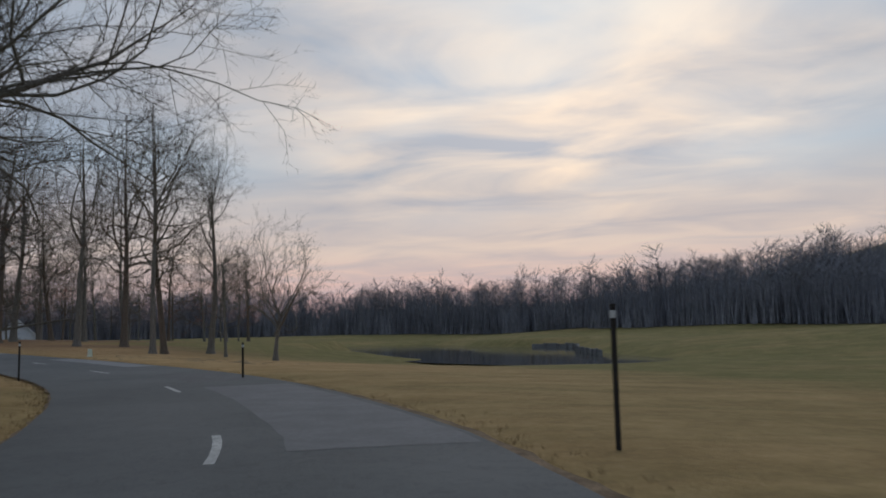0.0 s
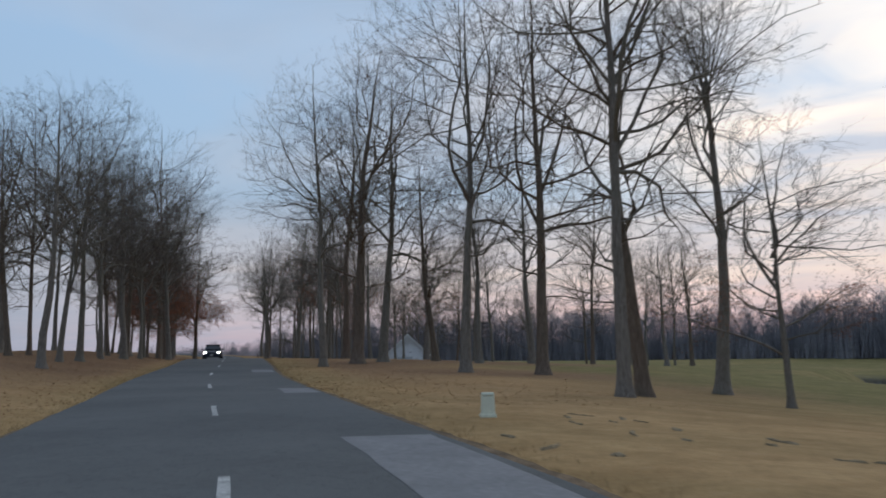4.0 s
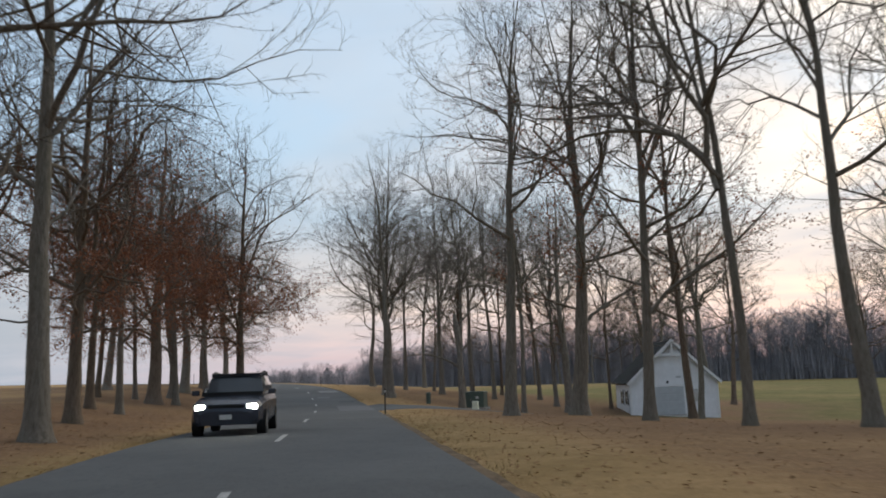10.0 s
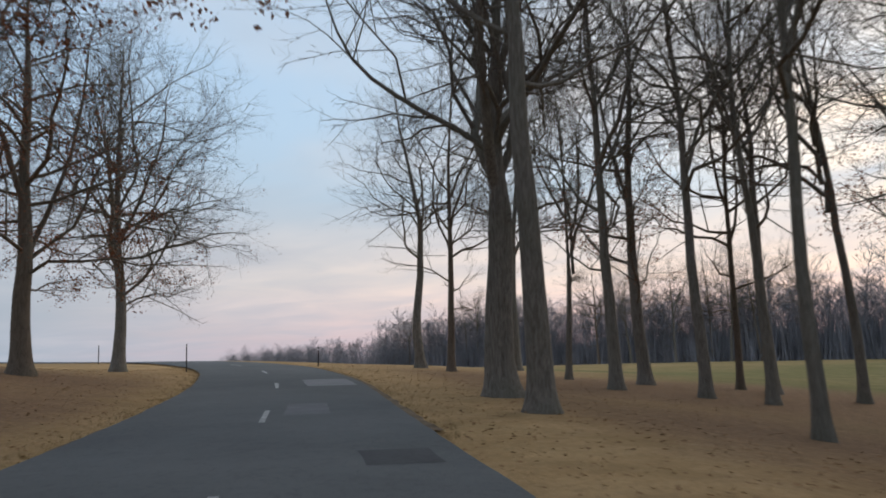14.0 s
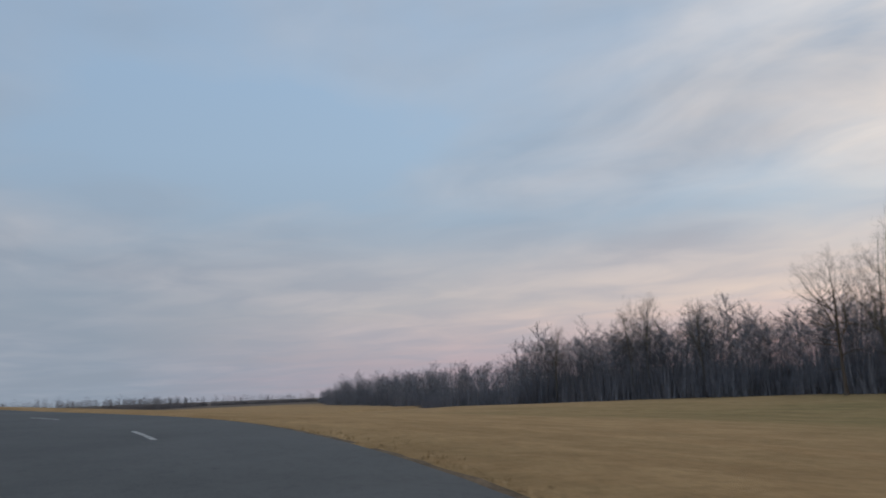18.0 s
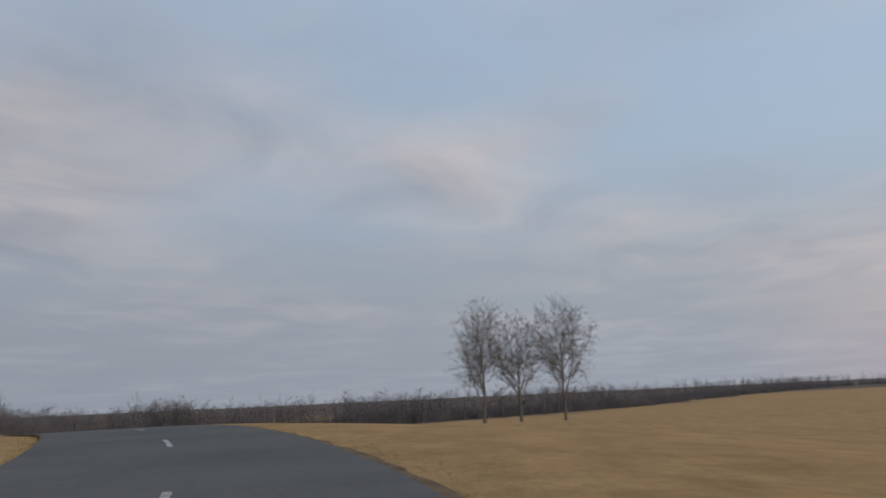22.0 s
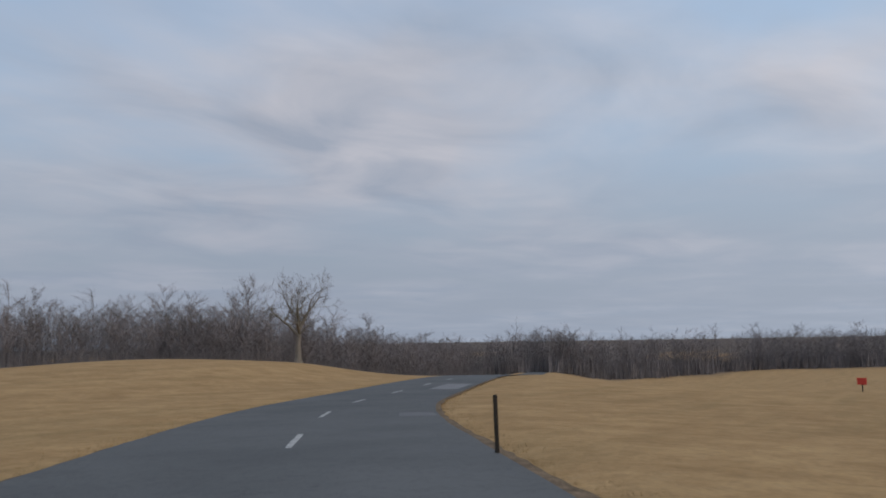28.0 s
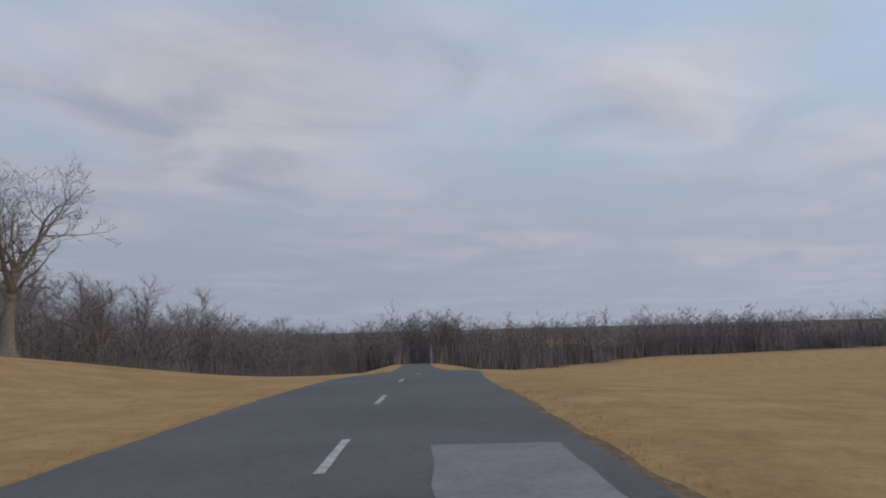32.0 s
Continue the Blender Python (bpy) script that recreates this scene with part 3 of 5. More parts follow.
for s0, s1, a, b, mat in [(147, 161, 0.6, 3.0, PATCH), (163.5, 169.5, 0.7, 2.9, PATCH_WORN), (176.5, 189.3, 1.75, 3.15, PATCH_PALE), (201.5, 204.2, 2.1, 3.15, PATCH_PALE), (218.8, 222.2, 1.9, 3.0, PATCH_PALE), (284, 292, 1.2, 3.0, PATCH),
                          (306, 309, 0.4, 1.4, PATCH), (316, 320, 1.0, 2.7, PATCH_PALE), (481.5, 488.5, 1.15, 2.75, PATCH_PALE), (459.3, 461, 2.1, 3.1, PATCH), (376, 381, 1.0, 2.7, PATCH),
                          (298, 299.5, 1.6, 2.6, PATCH_DARK)]:
    ribbon("asphalt_patch", s0, s1, a, b, 0.004, mat, 3, 0.7, 0.025, road, seed=int(s0))

for s0, s1, sd in [(140, 205, 1), (206, 278, 1), (302, 345, 1), (346, 420, 1), (421, 500, 1), (150, 262, -1), (263, 345, -1), (400, 500, -1)]:
    ribbon("earth_edge", s0, s1, lambda s: sd * half(s) - 0.06, lambda s: sd * half(s) + (0.20 if sd > 0 else 0.12), -0.012, EARTH, 2, 0.5, 0.05, road, seed=int(s0) + 7)

# side drive to the white garage
drive_pts = spline([(-110.5, 102.6), (-106.5, 104.2), (-100.5, 106.6), (-94.5, 110.5), (-93.5, 117.0), (-98.0, 123.5), (-103.4, 129.2)], 24)
dv = []
dw = np.interp(np.linspace(0, 1, len(drive_pts)), [0, 0.12, 0.3, 0.8, 1], [6.4, 3.4, 2.0, 2.0, 2.6])
dt = np.gradient(drive_pts, axis=0)
dt /= np.linalg.norm(dt, axis=1)[:, None]
for p, t, w in zip(drive_pts, dt, dw):
    for k in range(13):
        o = w * (k / 6 - 1)
        x, y = p[0] + t[1] * o, p[1] - t[0] * o
        dv.append((x, y, o))
dxy = np.array(dv)
dz = sheet(dxy[:, 0], dxy[:, 1])
_, doff, dzr = beside(dxy[:, 0], dxy[:, 1])
near_road = smooth01(3.2, 6.5, doff)
dz = np.where(doff < 3.2, dzr - 0.01, np.maximum(dz + 0.045, (dzr - 0.005) * (1 - near_road) + (dz + 0.045) * near_road))
rimmed = np.isin(np.arange(len(dz)) % 13, (0, 12))
dz = np.where(rimmed, dz - 0.15, dz - 0.02)
drive = new("side_drive", mesh_from("side_drive", np.stack([dxy[:, 0], dxy[:, 1], dz], 1), [(r * 13 + c, (r + 1) * 13 + c, (r + 1) * 13 + c + 1, r * 13 + c + 1) for r in range(len(drive_pts) - 1) for c in range(12)], ASPHALT, True))
tagged(drive, "grey asphalt side drive leading to a white garage", "driveway", kind="structure")

# ================= pond =================
ang = np.linspace(0, 2 * math.pi, 72, endpoint=False)
cx, cy, pa, pb, pturn = POND
pc, ps = math.cos(radians(pturn)), math.sin(radians(pturn))
rim = np.stack([cx + pa * 1.25 * np.cos(ang) * pc - pb * 1.35 * np.sin(ang) * ps, cy + pa * 1.25 * np.cos(ang) * ps + pb * 1.35 * np.sin(ang) * pc, np.full(72, -2.64)], 1)
pond = new("pond", mesh_from("pond", rim, [list(range(72))], WATER))
tagged(pond, "still dark pond in a hollow of the turf", "pond", kind="structure")

# ================= trees =================


class Tubes:
    """Gathers tapered round limbs into one mesh."""

    def __init__(self):
        self.v, self.f, self.n = [], [], 0

    def add(self, pts, radii, sides):
        pts = np.asarray(pts, float)
        t = np.gradient(pts, axis=0)
        t /= np.linalg.norm(t, axis=1)[:, None] + 1e-9
        ref = np.array([0.0, 0.0, 1.0]) if abs(t[0, 2]) < 0.8 else np.array([1.0, 0.0, 0.0])
        a = np.cross(t, ref)
        a /= np.linalg.norm(a, axis=1)[:, None] + 1e-9
        b = np.cross(t, a)
        w = np.linspace(0, 2 * math.pi, sides, endpoint=False)
        ring = pts[:, None] + np.asarray(radii)[:, None, None] * (np.cos(w)[None, :, None] * a[:, None] + np.sin(w)[None, :, None] * b[:, None])
        self.v.append(ring.reshape(-1, 3))
        base = self.n
        for r in range(len(pts) - 1):
            for k in range(sides):
                j = (k + 1) % sides
                self.f.append((base + r * sides + k, base + r * sides + j, base + (r + 1) * sides + j, base + (r + 1) * sides + k))
        self.n += len(pts) * sides

    def strip(self, a, b, r, rnd):
        """A far twig: one tapered blade."""
        d = np.cross(b - a, rnd.normal(0, 1, 3))
        d *= r / (np.linalg.norm(d) + 1e-9)
        self.v.append(np.array([a - d, a + d, b]))
        self.f.append((self.n, self.n + 1, self.n + 2))
        self.n += 3

    def mesh(self, name, mat, smooth=True):
        return mesh_from(name, np.concatenate(self.v), self.f, mat, smooth)


def bough(rnd, start, way, length, n, lift, shake):
    """A wandering line that bends upwards."""
    pts, p, w = [np.array(start, float)], np.array(start, float), np.array(way, float)
    for _ in range(n):
        w = w + rnd.normal(0, shake, 3) + np.array([0, 0, lift])
        w /= np.linalg.norm(w)
        p = p + w * length / n
        pts.append(p.copy())
    return np.array(pts)


def at_part(pts, u):
    k = u * (len(pts) - 1)
    i = min(int(k), len(pts) - 2)
    return pts[i] + (pts[i + 1] - pts[i]) * (k - i), (pts[i + 1] - pts[i]) / (np.linalg.norm(pts[i + 1] - pts[i]) + 1e-9)


def off_way(rnd, way, spread):
    """A direction that leaves `way` by about `spread` degrees, any way round."""
    r = rnd.normal(0, 1, 3)
    r -= way * (r @ way)
    r /= np.linalg.norm(r) + 1e-9
    s = radians(spread * rnd.uniform(0.7, 1.25))
    return way * math.cos(s) + r * math.sin(s)


def grow(seed, height, girth, low=0.32, top=0.96, stout=1.0, leaders=3, fork=(0.42, 0.6), tilt=(0.2, 0.5), reach=0.22, middle=0.60, limbs=15, each=8, spread=50, thick=1.0, droop=0.0, leaves=0, dense=1.0, crook=1.0, long=0.34):
    """Trunk, limbs and twigs of a bare tree that fills a rounded crown; the leaves' places too where it kept some."""
    rnd = np.random.RandomState(seed)
    trunk, wood, spray = Tubes(), Tubes(), Tubes()
    ends, leads = [], []
    n = 16
    wide, zc = reach * height, middle * height
    up_, down_ = height - zc, zc - 0.75 * low * height

    def room(p, d):
        """How far from p along d the crown reaches."""
        t = np.arange(0.3, 0.75 * height, 0.3)
        q = p[None] + t[:, None] * d[None]
        e = (q[:, 0] ** 2 + q[:, 1] ** 2) / wide**2 + ((q[:, 2] - zc) / np.where(q[:, 2] > zc, up_, down_)) ** 2
        out = np.nonzero(e > 1)[0]
        return t[out[0]] if len(out) else t[-1]

    axis = bough(rnd, (0, 0, -0.25), (rnd.normal(0, 0.008), rnd.normal(0, 0.008), 1), height * top + 0.25, n, 0.16, 0.040 * crook)
    zs = axis[:, 2]
    rad = girth / 2 * np.maximum(0.035, 1 - (0.97 if top > 0.8 else 0.6) * np.linspace(0, 1, n + 1) ** 0.9)
    if leaders > 4:
        rad = rad * np.where(np.linspace(0, 1, n + 1) > fork[0] + 0.05, 0.72 if leaders < 9 else 0.55, 1.0)
    fine_z = np.array([-0.25, 0.0, 0.12, 0.3, 0.6, 1.0])
    ax2 = np.concatenate([np.stack([np.interp(fine_z, zs, axis[:, k]) for k in range(3)], 1), axis[zs > 1.2]])
    r2 = np.interp(ax2[:, 2], zs, rad) * (1 + 0.55 * np.exp(-np.maximum(ax2[:, 2], 0) / 0.35))
    trunk.add(ax2, r2, 9)
    stems = [(axis, rad, low, limbs)]
    turn0 = rnd.uniform(0, 6.28)
    for k in range(leaders):
        u = fork[0] + (fork[1] - fork[0]) * (k + rnd.uniform(0, 0.6)) / max(leaders, 1)
        p, _ = at_part(axis, u)
        a = turn0 + 2.4 * k + rnd.uniform(-0.4, 0.4)
        t_ = rnd.uniform(*tilt)
        way = np.array([math.cos(a) * t_, math.sin(a) * t_, 1.0])
        way /= np.linalg.norm(way)
        pts = bough(rnd, p - way * 0.3, way, room(p, way) * rnd.uniform(0.86, 1.0), 10, 0.05 - 0.1 * droop, 0.165 * crook)
        r = np.interp(u, np.linspace(0, 1, n + 1), rad) * rnd.uniform(0.48, 0.74) * stout * (1 - 0.93 * np.linspace(0, 1, 11))
        lead = Tubes()
        lead.add(pts, r, 7)
        leads.append(lead)
        stems.append((pts, r, 0.15, each))
    for pts, r, u0, count in stems:
        for k in range(count):
            u = u0 + (0.98 - u0) * ((k + rnd.uniform(0, 0.9)) / count)
            p, w = at_part(pts, u)
            lw = off_way(rnd, w, spread * (1.22 - 0.5 * u))
            lw[2] = max(lw[2], 0.05) - droop * (1.1 - u)
            lw /= np.linalg.norm(lw)
            ln = min(room(p, lw) * rnd.uniform(0.72, 1.02), 0.42 * height if droop else long * height)
            lr = max(0.012, min(np.interp(u, np.linspace(0, 1, len(r)), r) * 0.55, 0.0130 * ln * thick))
            limb = bough(rnd, p, lw, ln, 6, 0.07 - droop * 0.25, 0.30 * crook)
            lrs = lr * (1 - 0.85 * np.linspace(0, 1, 7))
            wood.add(limb, lrs, 5)
            nb = max(3, int(ln * 1.7 * dense))
            for j in range(nb):
                v = 0.15 + 0.85 * (j + rnd.uniform(0, 0.9)) / nb
                q, qw = at_part(limb, v)
                bw = off_way(rnd, qw, 48)
                bl = min(room(q, bw) * 1.1 + 0.3, max(0.9, ln * (0.58 - 0.30 * v)) * rnd.uniform(0.7, 1.2))
                br = max(0.009, np.interp(v, np.linspace(0, 1, 7), lrs) * 0.6)
                b_ = bough(rnd, q, bw, bl, 2, 0.08, 0.26)
                wood.add(b_, br * np.array([1, 0.65, 0.3]), 3)
                nt = max(4, int(bl * 5.0 * dense))
                for i in range(nt):
                    t = 0.15 + 0.85 * (i + rnd.uniform(0, 0.9)) / nt
                    g, gw = at_part(b_, t)
                    tl = rnd.uniform(0.35, 0.95) * (1.1 - 0.4 * t)
                    tr = max(0.0052, min(br * 0.5, 0.0088)) * thick
                    e = g + off_way(rnd, gw, 38) * tl + np.array([0, 0, 0.10 * tl])
                    spray.strip(g, e, tr, rnd)
                    ends.append(e)
                    for _ in range(2):
                        h = g + (e - g) * rnd.uniform(0.25, 0.9)
                        e2 = h + off_way(rnd, (e - g) / tl, 40) * tl * rnd.uniform(0.35, 0.65)
                        spray.strip(h, e2, tr * 0.7, rnd)
                        ends.append(e2)
    leaf = None
    if leaves:
        ends = np.array(ends)
        lowbias = np.exp(-((ends[:, 2] / height - 0.31) / 0.17) ** 2)
        pick = rnd.choice(len(ends), leaves, p=lowbias / lowbias.sum())
        c = ends[pick] + rnd.normal(0, 0.12, (leaves, 3))
        a, b = rnd.normal(0, 1, (leaves, 3)), rnd.normal(0, 1, (leaves, 3))
        a /= np.linalg.norm(a, axis=1)[:, None]
        b -= a * (a * b).sum(1)[:, None]
        b /= np.linalg.norm(b, axis=1)[:, None]
        s = rnd.uniform(0.026, 0.058, (leaves, 1))
        fold = np.cross(a, b) * s * 0.35
        v = np.stack([c - a * s, c - b * s * 0.6 + fold, c + a * s, c + b * s * 0.6 + fold], 1).reshape(-1, 3)
        leaf = (v, [(4 * k, 4 * k + 1, 4 * k + 2, 4 * k + 3) for k in range(leaves)])
    return trunk, leads, wood, spray, leaf


MODELS = {}


def tree_model(key, name, label, barkmat, category="tree", **shape):
    """One tree with its parts, kept as the pattern for its copies."""
    trunk, leads, wood, spray, leaf = grow(**shape)
    ob = new(name)
    tagged(ob, label, category)
    part("trunk", trunk.mesh("trunk", barkmat), None, ob)
    for lead in leads:
        part("limb", lead.mesh("limb", barkmat), None, ob)
    tagged(part("branchwork", wood.mesh("branchwork", barkmat), None, ob), kind="stuff")
    tagged(part("crown", spray.mesh("crown", TWIG, False), None, ob, "fine bare grey-brown twigs"), kind="stuff")
    if leaf:
        tagged(part("foliage", mesh_from("foliage", leaf[0], leaf[1], LEAF_DRY), None, ob, "rust-brown leaves kept through winter"), kind="stuff")
    MODELS[key] = [ob, shape["height"], shape["girth"], False]


def plant(key, x, y, height=None, girth=None, turn=None, label="", group=""):
    ob, h0, g0, used = MODELS[key]
    h = (height or h0) / h0
    g = (girth or g0) / g0
    wide = min(max(0.35 * g + 0.65 * h, 0.80), 1.35)
    m = Matrix.Translation((x, y, level(x, y))) @ pose(0, 0, 0, 0, 0, turn if turn is not None else random.uniform(0, 360)) @ Matrix.Diagonal((wide, wide, h, 1))
    if not used:
        ob.matrix_basis = m
        MODELS[key][3] = True
        t = ob
    else:
        t = ob.copy()
        scene.collection.objects.link(t)
        for c in ob.children:
            d = c.copy()
            scene.collection.objects.link(d)
            d.parent = t
        t.matrix_basis = m
    for c in t.children:
        if c.name.startswith("trunk"):
            c.scale = (g / wide, g / wide, 1.0)
    return tagged(t, label, group=group)


TALL = "tall bare grey tree with a straight trunk and high crown"
for k in range(6):
    tree_model("tall%d" % k, "bare_tree", TALL, BARK if k % 3 else BARK_RED, seed=11 + k, height=22.0, girth=0.55, low=(0.20, 0.34, 0.38, 0.18, 0.36, 0.16)[k], leaders=(2, 3, 4, 3, 2, 3)[k],
               fork=((0.45, 0.7), (0.36, 0.56), (0.44, 0.6), (0.34, 0.6), (0.46, 0.68), (0.38, 0.66))[k], tilt=(0.3, 0.8), reach=(0.30, 0.31, 0.33, 0.36, 0.29, 0.35)[k], middle=0.62, limbs=(17, 13, 12, 18, 13, 18)[k], each=8,
               spread=(62, 54, 54, 66, 52, 68)[k], dense=0.90, crook=(1.0, 1.25, 1.1, 1.0, 1.2, 1.0)[k])
for k in range(2):
    tree_model("fork%d" % k, "bare_tree", "tall bare tree forking into several upright limbs", BARK, seed=41 + k, height=22.0, girth=0.62, low=(0.40, 0.33)[k],
               leaders=(4, 5)[k], fork=((0.34, 0.46), (0.24, 0.42))[k], tilt=(0.35, 0.8), reach=0.32, middle=0.62, limbs=11, each=9, spread=52, crook=1.25, dense=0.92)
tree_model("pole", "bare_tree", "straight bare trunk with a narrow brush of upright limbs", BARK, seed=49, height=20.0, girth=0.58, low=0.30, leaders=6, fork=(0.60, 0.74), tilt=(0.2, 0.5), reach=0.20, middle=0.74, limbs=16, each=9, spread=46)
tree_model("big", "bare_tree", "great bare tree with a thick trunk parting into many limbs", BARK, seed=57, height=21.5, girth=0.85, low=0.30, leaders=9, fork=(0.22, 0.42), tilt=(0.28, 0.85), reach=0.30, middle=0.58, limbs=11, each=9, spread=44, dense=0.92)
for k in range(2):
    tree_model("beech%d" % k, "leafy_beech", "spreading tree still holding rust-brown dry leaves", BARK_RED, seed=71 + k, height=17.0, girth=0.6, low=0.17, leaders=3, fork=(0.26, 0.5), tilt=(0.3, 0.8), reach=0.36, middle=0.52, limbs=25, each=8, spread=68, dense=0.90, leaves=14000, droop=0.10)
tree_model("half", "bare_tree", "bare tree with a few dry leaves on its lower boughs", BARK, seed=83, height=20.0, girth=0.55, low=0.18, leaders=2, fork=(0.4, 0.6), reach=0.34, middle=0.56, limbs=22, each=8, spread=66, dense=0.92, leaves=3600)
tree_model("round", "bare_tree", "rounded bare tree with spreading boughs on the verge", BARK, seed=93, height=17.0, girth=0.6, low=0.15, leaders=4, fork=(0.28, 0.5), tilt=(0.25, 0.7), reach=0.44, middle=0.52, limbs=36, each=13, spread=66, droop=0.06, thick=0.85, dense=1.15, leaves=900)
tree_model("wide", "bare_tree", "wide bare tree with long boughs hanging over the road", BARK, seed=96, height=16.0, girth=0.75, low=0.17, leaders=9, fork=(0.2, 0.6), tilt=(0.6, 1.4), reach=0.74, middle=0.5, limbs=34, each=18, spread=62, droop=0.10)
tree_model("vase", "ornamental_tree", "small vase-shaped ornamental tree on the turf", BARK, seed=101, height=8.6, girth=0.32, low=0.26, top=0.34, stout=1.4, leaders=8, fork=(0.60, 0.96), tilt=(0.25, 0.95), reach=0.34, middle=0.56, limbs=2, each=8, spread=34, dense=0.75, thick=1.25)
tree_model("oak", "open_grown_oak", "crooked bare oak standing before the wood", BARK, seed=113, height=12.5, girth=0.7, low=0.36, top=0.5, stout=1.7, leaders=6, fork=(0.6, 0.96), tilt=(0.45, 1.1), reach=0.50, middle=0.66, limbs=3, each=8, spread=52, thick=2.4, dense=0.8)
tree_model("field", "field_tree", "upright bare tree standing in the open field", BARK, seed=121, height=19.0, girth=0.55, low=0.16, leaders=6, fork=(0.15, 0.42), tilt=(0.25, 0.6), reach=0.33, middle=0.60, limbs=16, each=13, spread=52, thick=2.4)
random.seed(5)
# what sets single trees of the two groves apart
RIGHT_LOOK = {0: ("tall5", 21.5), 1: ("tall0", 20.5), 2: ("pole", 19.5), 3: ("tall3", 24.0), 4: ("tall5", 23.5), 5: ("tall1", 19.0), 6: ("tall3", 23.0), 7: ("tall5", 22.5), 11: ("tall0", 23.0), 12: ("fork0", 19.0), 15: ("half", 19.5), 16: ("half", 20.5),
              17: ("tall4", 19.0), 36: ("tall1", 18.0), 37: ("tall3", 18.0)}
LEFT_LOOK = {14: ("fork1", 19.5), 15: ("tall5", 20.0), 17: ("beech0", 17.0), 18: ("tall3", 18.0), 19: ("half", 17.5), 20: ("beech1", 17.0), 21: ("beech0", 18.0), 22: ("half", 17.0), 23: ("beech0", 18.5), 24: ("half", 18.0), 25: ("beech1", 16.5), 26: ("tall1", 18.5),
             27: ("fork1", 19.0), 28: ("tall2", 17.0), 29: ("half", 17.5), 30: ("beech0", 17.5), 31: ("tall1", 15.5)}
for n, (x, y, w) in enumerate(RIGHT_GROVE_A + RIGHT_GROVE_B):
    key = ("tall0", "tall1", "fork0", "tall5", "tall4", "half", "tall3", "fork1", "tall2")[n % 9]
    key, tallest = RIGHT_LOOK.get(n, (key, random.uniform(18, 22)))
    plant(key, x, y, tallest, max(0.3, min(w, 0.85)), group="grove on the pond side of the road")
for n, (x, y, w) in enumerate(LEFT_GROVE):
    key = ("tall1", "fork1", "tall0", "tall5", "tall3", "fork0", "tall4")[n % 7]
    key, tallest = LEFT_LOOK.get(n, (key, random.uniform(15, 18.5)))
    plant(key, x, y, tallest, max(0.3, min(w, 0.8)), group="grove on the far side of the road")
plant("tall0", -90.0, 77.6, 24, 0.45, group="grove on the far side of the road")
plant("round", -150.2, 119.3, 19, 0.68, 120)
plant("wide", -13.2, 8.5, 14.5, 0.68, 180)
plant("round", -17.6, 17.0, 14.0, 0.55, 200)
for k in range(8):
    plant(("tall3", "fork1", "tall0", "tall5")[k % 4], -207.0 + 5.3 * k, 245.5 + 1.4 * k + 3.0 * math.sin(k * 2.0), 22.0 + 2.4 * (k % 3), 0.6, group="tall trees at the wood's edge")
for x, y, h in [(-256, 262, 22), (-262, 264, 20), (-241, 260, 19), (-285, 264, 18)]:
    plant("tall2", x, y, h, 0.55, group="tall trees at the wood's edge")
plant("big", -124.2, 118.8, 22.0, 0.90, 40)
plant("tall4", -120.3, 115.5, 20.0, 0.62, 75)
plant("tall1", -97.9, 119.7, 19.0, 0.45, 20)
plant("vase", -21.4, 51.0, 10.2, 0.34)
plant("half", -29.9, 61.1, 10.5, 0.27)
plant("oak", -305.6, 49.3, 8.7, 0.70, 200)
for x, y, h in [(-325.3, 125.9, 20.5), (-332.6, 132.0, 19.0), (-341.6, 140.2, 23.0)]:
    plant("field", x, y, h, 0.5, group="three trees in the open field")


def snag(x, y, turn):
    """A broken trunk whose torn limb arches down to the turf."""
    rnd = np.random.RandomState(33)
    t = thing("broken_tree", (x, y, level(x, y)), turn, "dead grey trunk with a torn top and an arching broken limb", "tree")
    tb = Tubes()
    ax = bough(rnd, (0, 0, -0.2), (0.02, 0.0, 1), 6.0, 8, 0.05, 0.05)
    tb.add(ax, 0.20 * np.array([1.45, 1.02, 0.95, 0.9, 0.88, 0.9, 1.0, 0.92, 0.40]), 9)
    part("trunk", tb.mesh("trunk", BARK), None, t)
    for k, (h, a, rise, ln, bend, r0) in enumerate([(2.6, 180, 1.1, 4.6, -0.17, 0.085), (5.2, 0, 0.9, 1.9, 0.05, 0.10), (4.7, 60, 0.6, 1.5, 0.1, 0.05), (4.9, 190, 0.9, 1.6, 0.12, 0.06), (3.6, 320, 0.5, 1.8, 0.05, 0.045)]):
        tb = Tubes()
        p, _ = at_part(ax, h / 6.0)
        w = np.array([math.cos(radians(a)), math.sin(radians(a)), rise])
        pts = bough(rnd, p, w / np.linalg.norm(w), ln, 8, bend, 0.05)
        tb.add(pts, r0 * (1 - 0.75 * np.linspace(0, 1, 9)), 6)
        for j in range(5):
            g, gw = at_part(pts, 0.3 + 0.14 * j)
            e = bough(rnd, g, off_way(rnd, gw, 45), 0.9, 3, 0.05, 0.2)
            tb.add(e, np.array([0.018, 0.013, 0.009, 0.004]), 3)
        part("limb", tb.mesh("limb", BARK), None, t)


snag(-107.9, 110.1, 45)
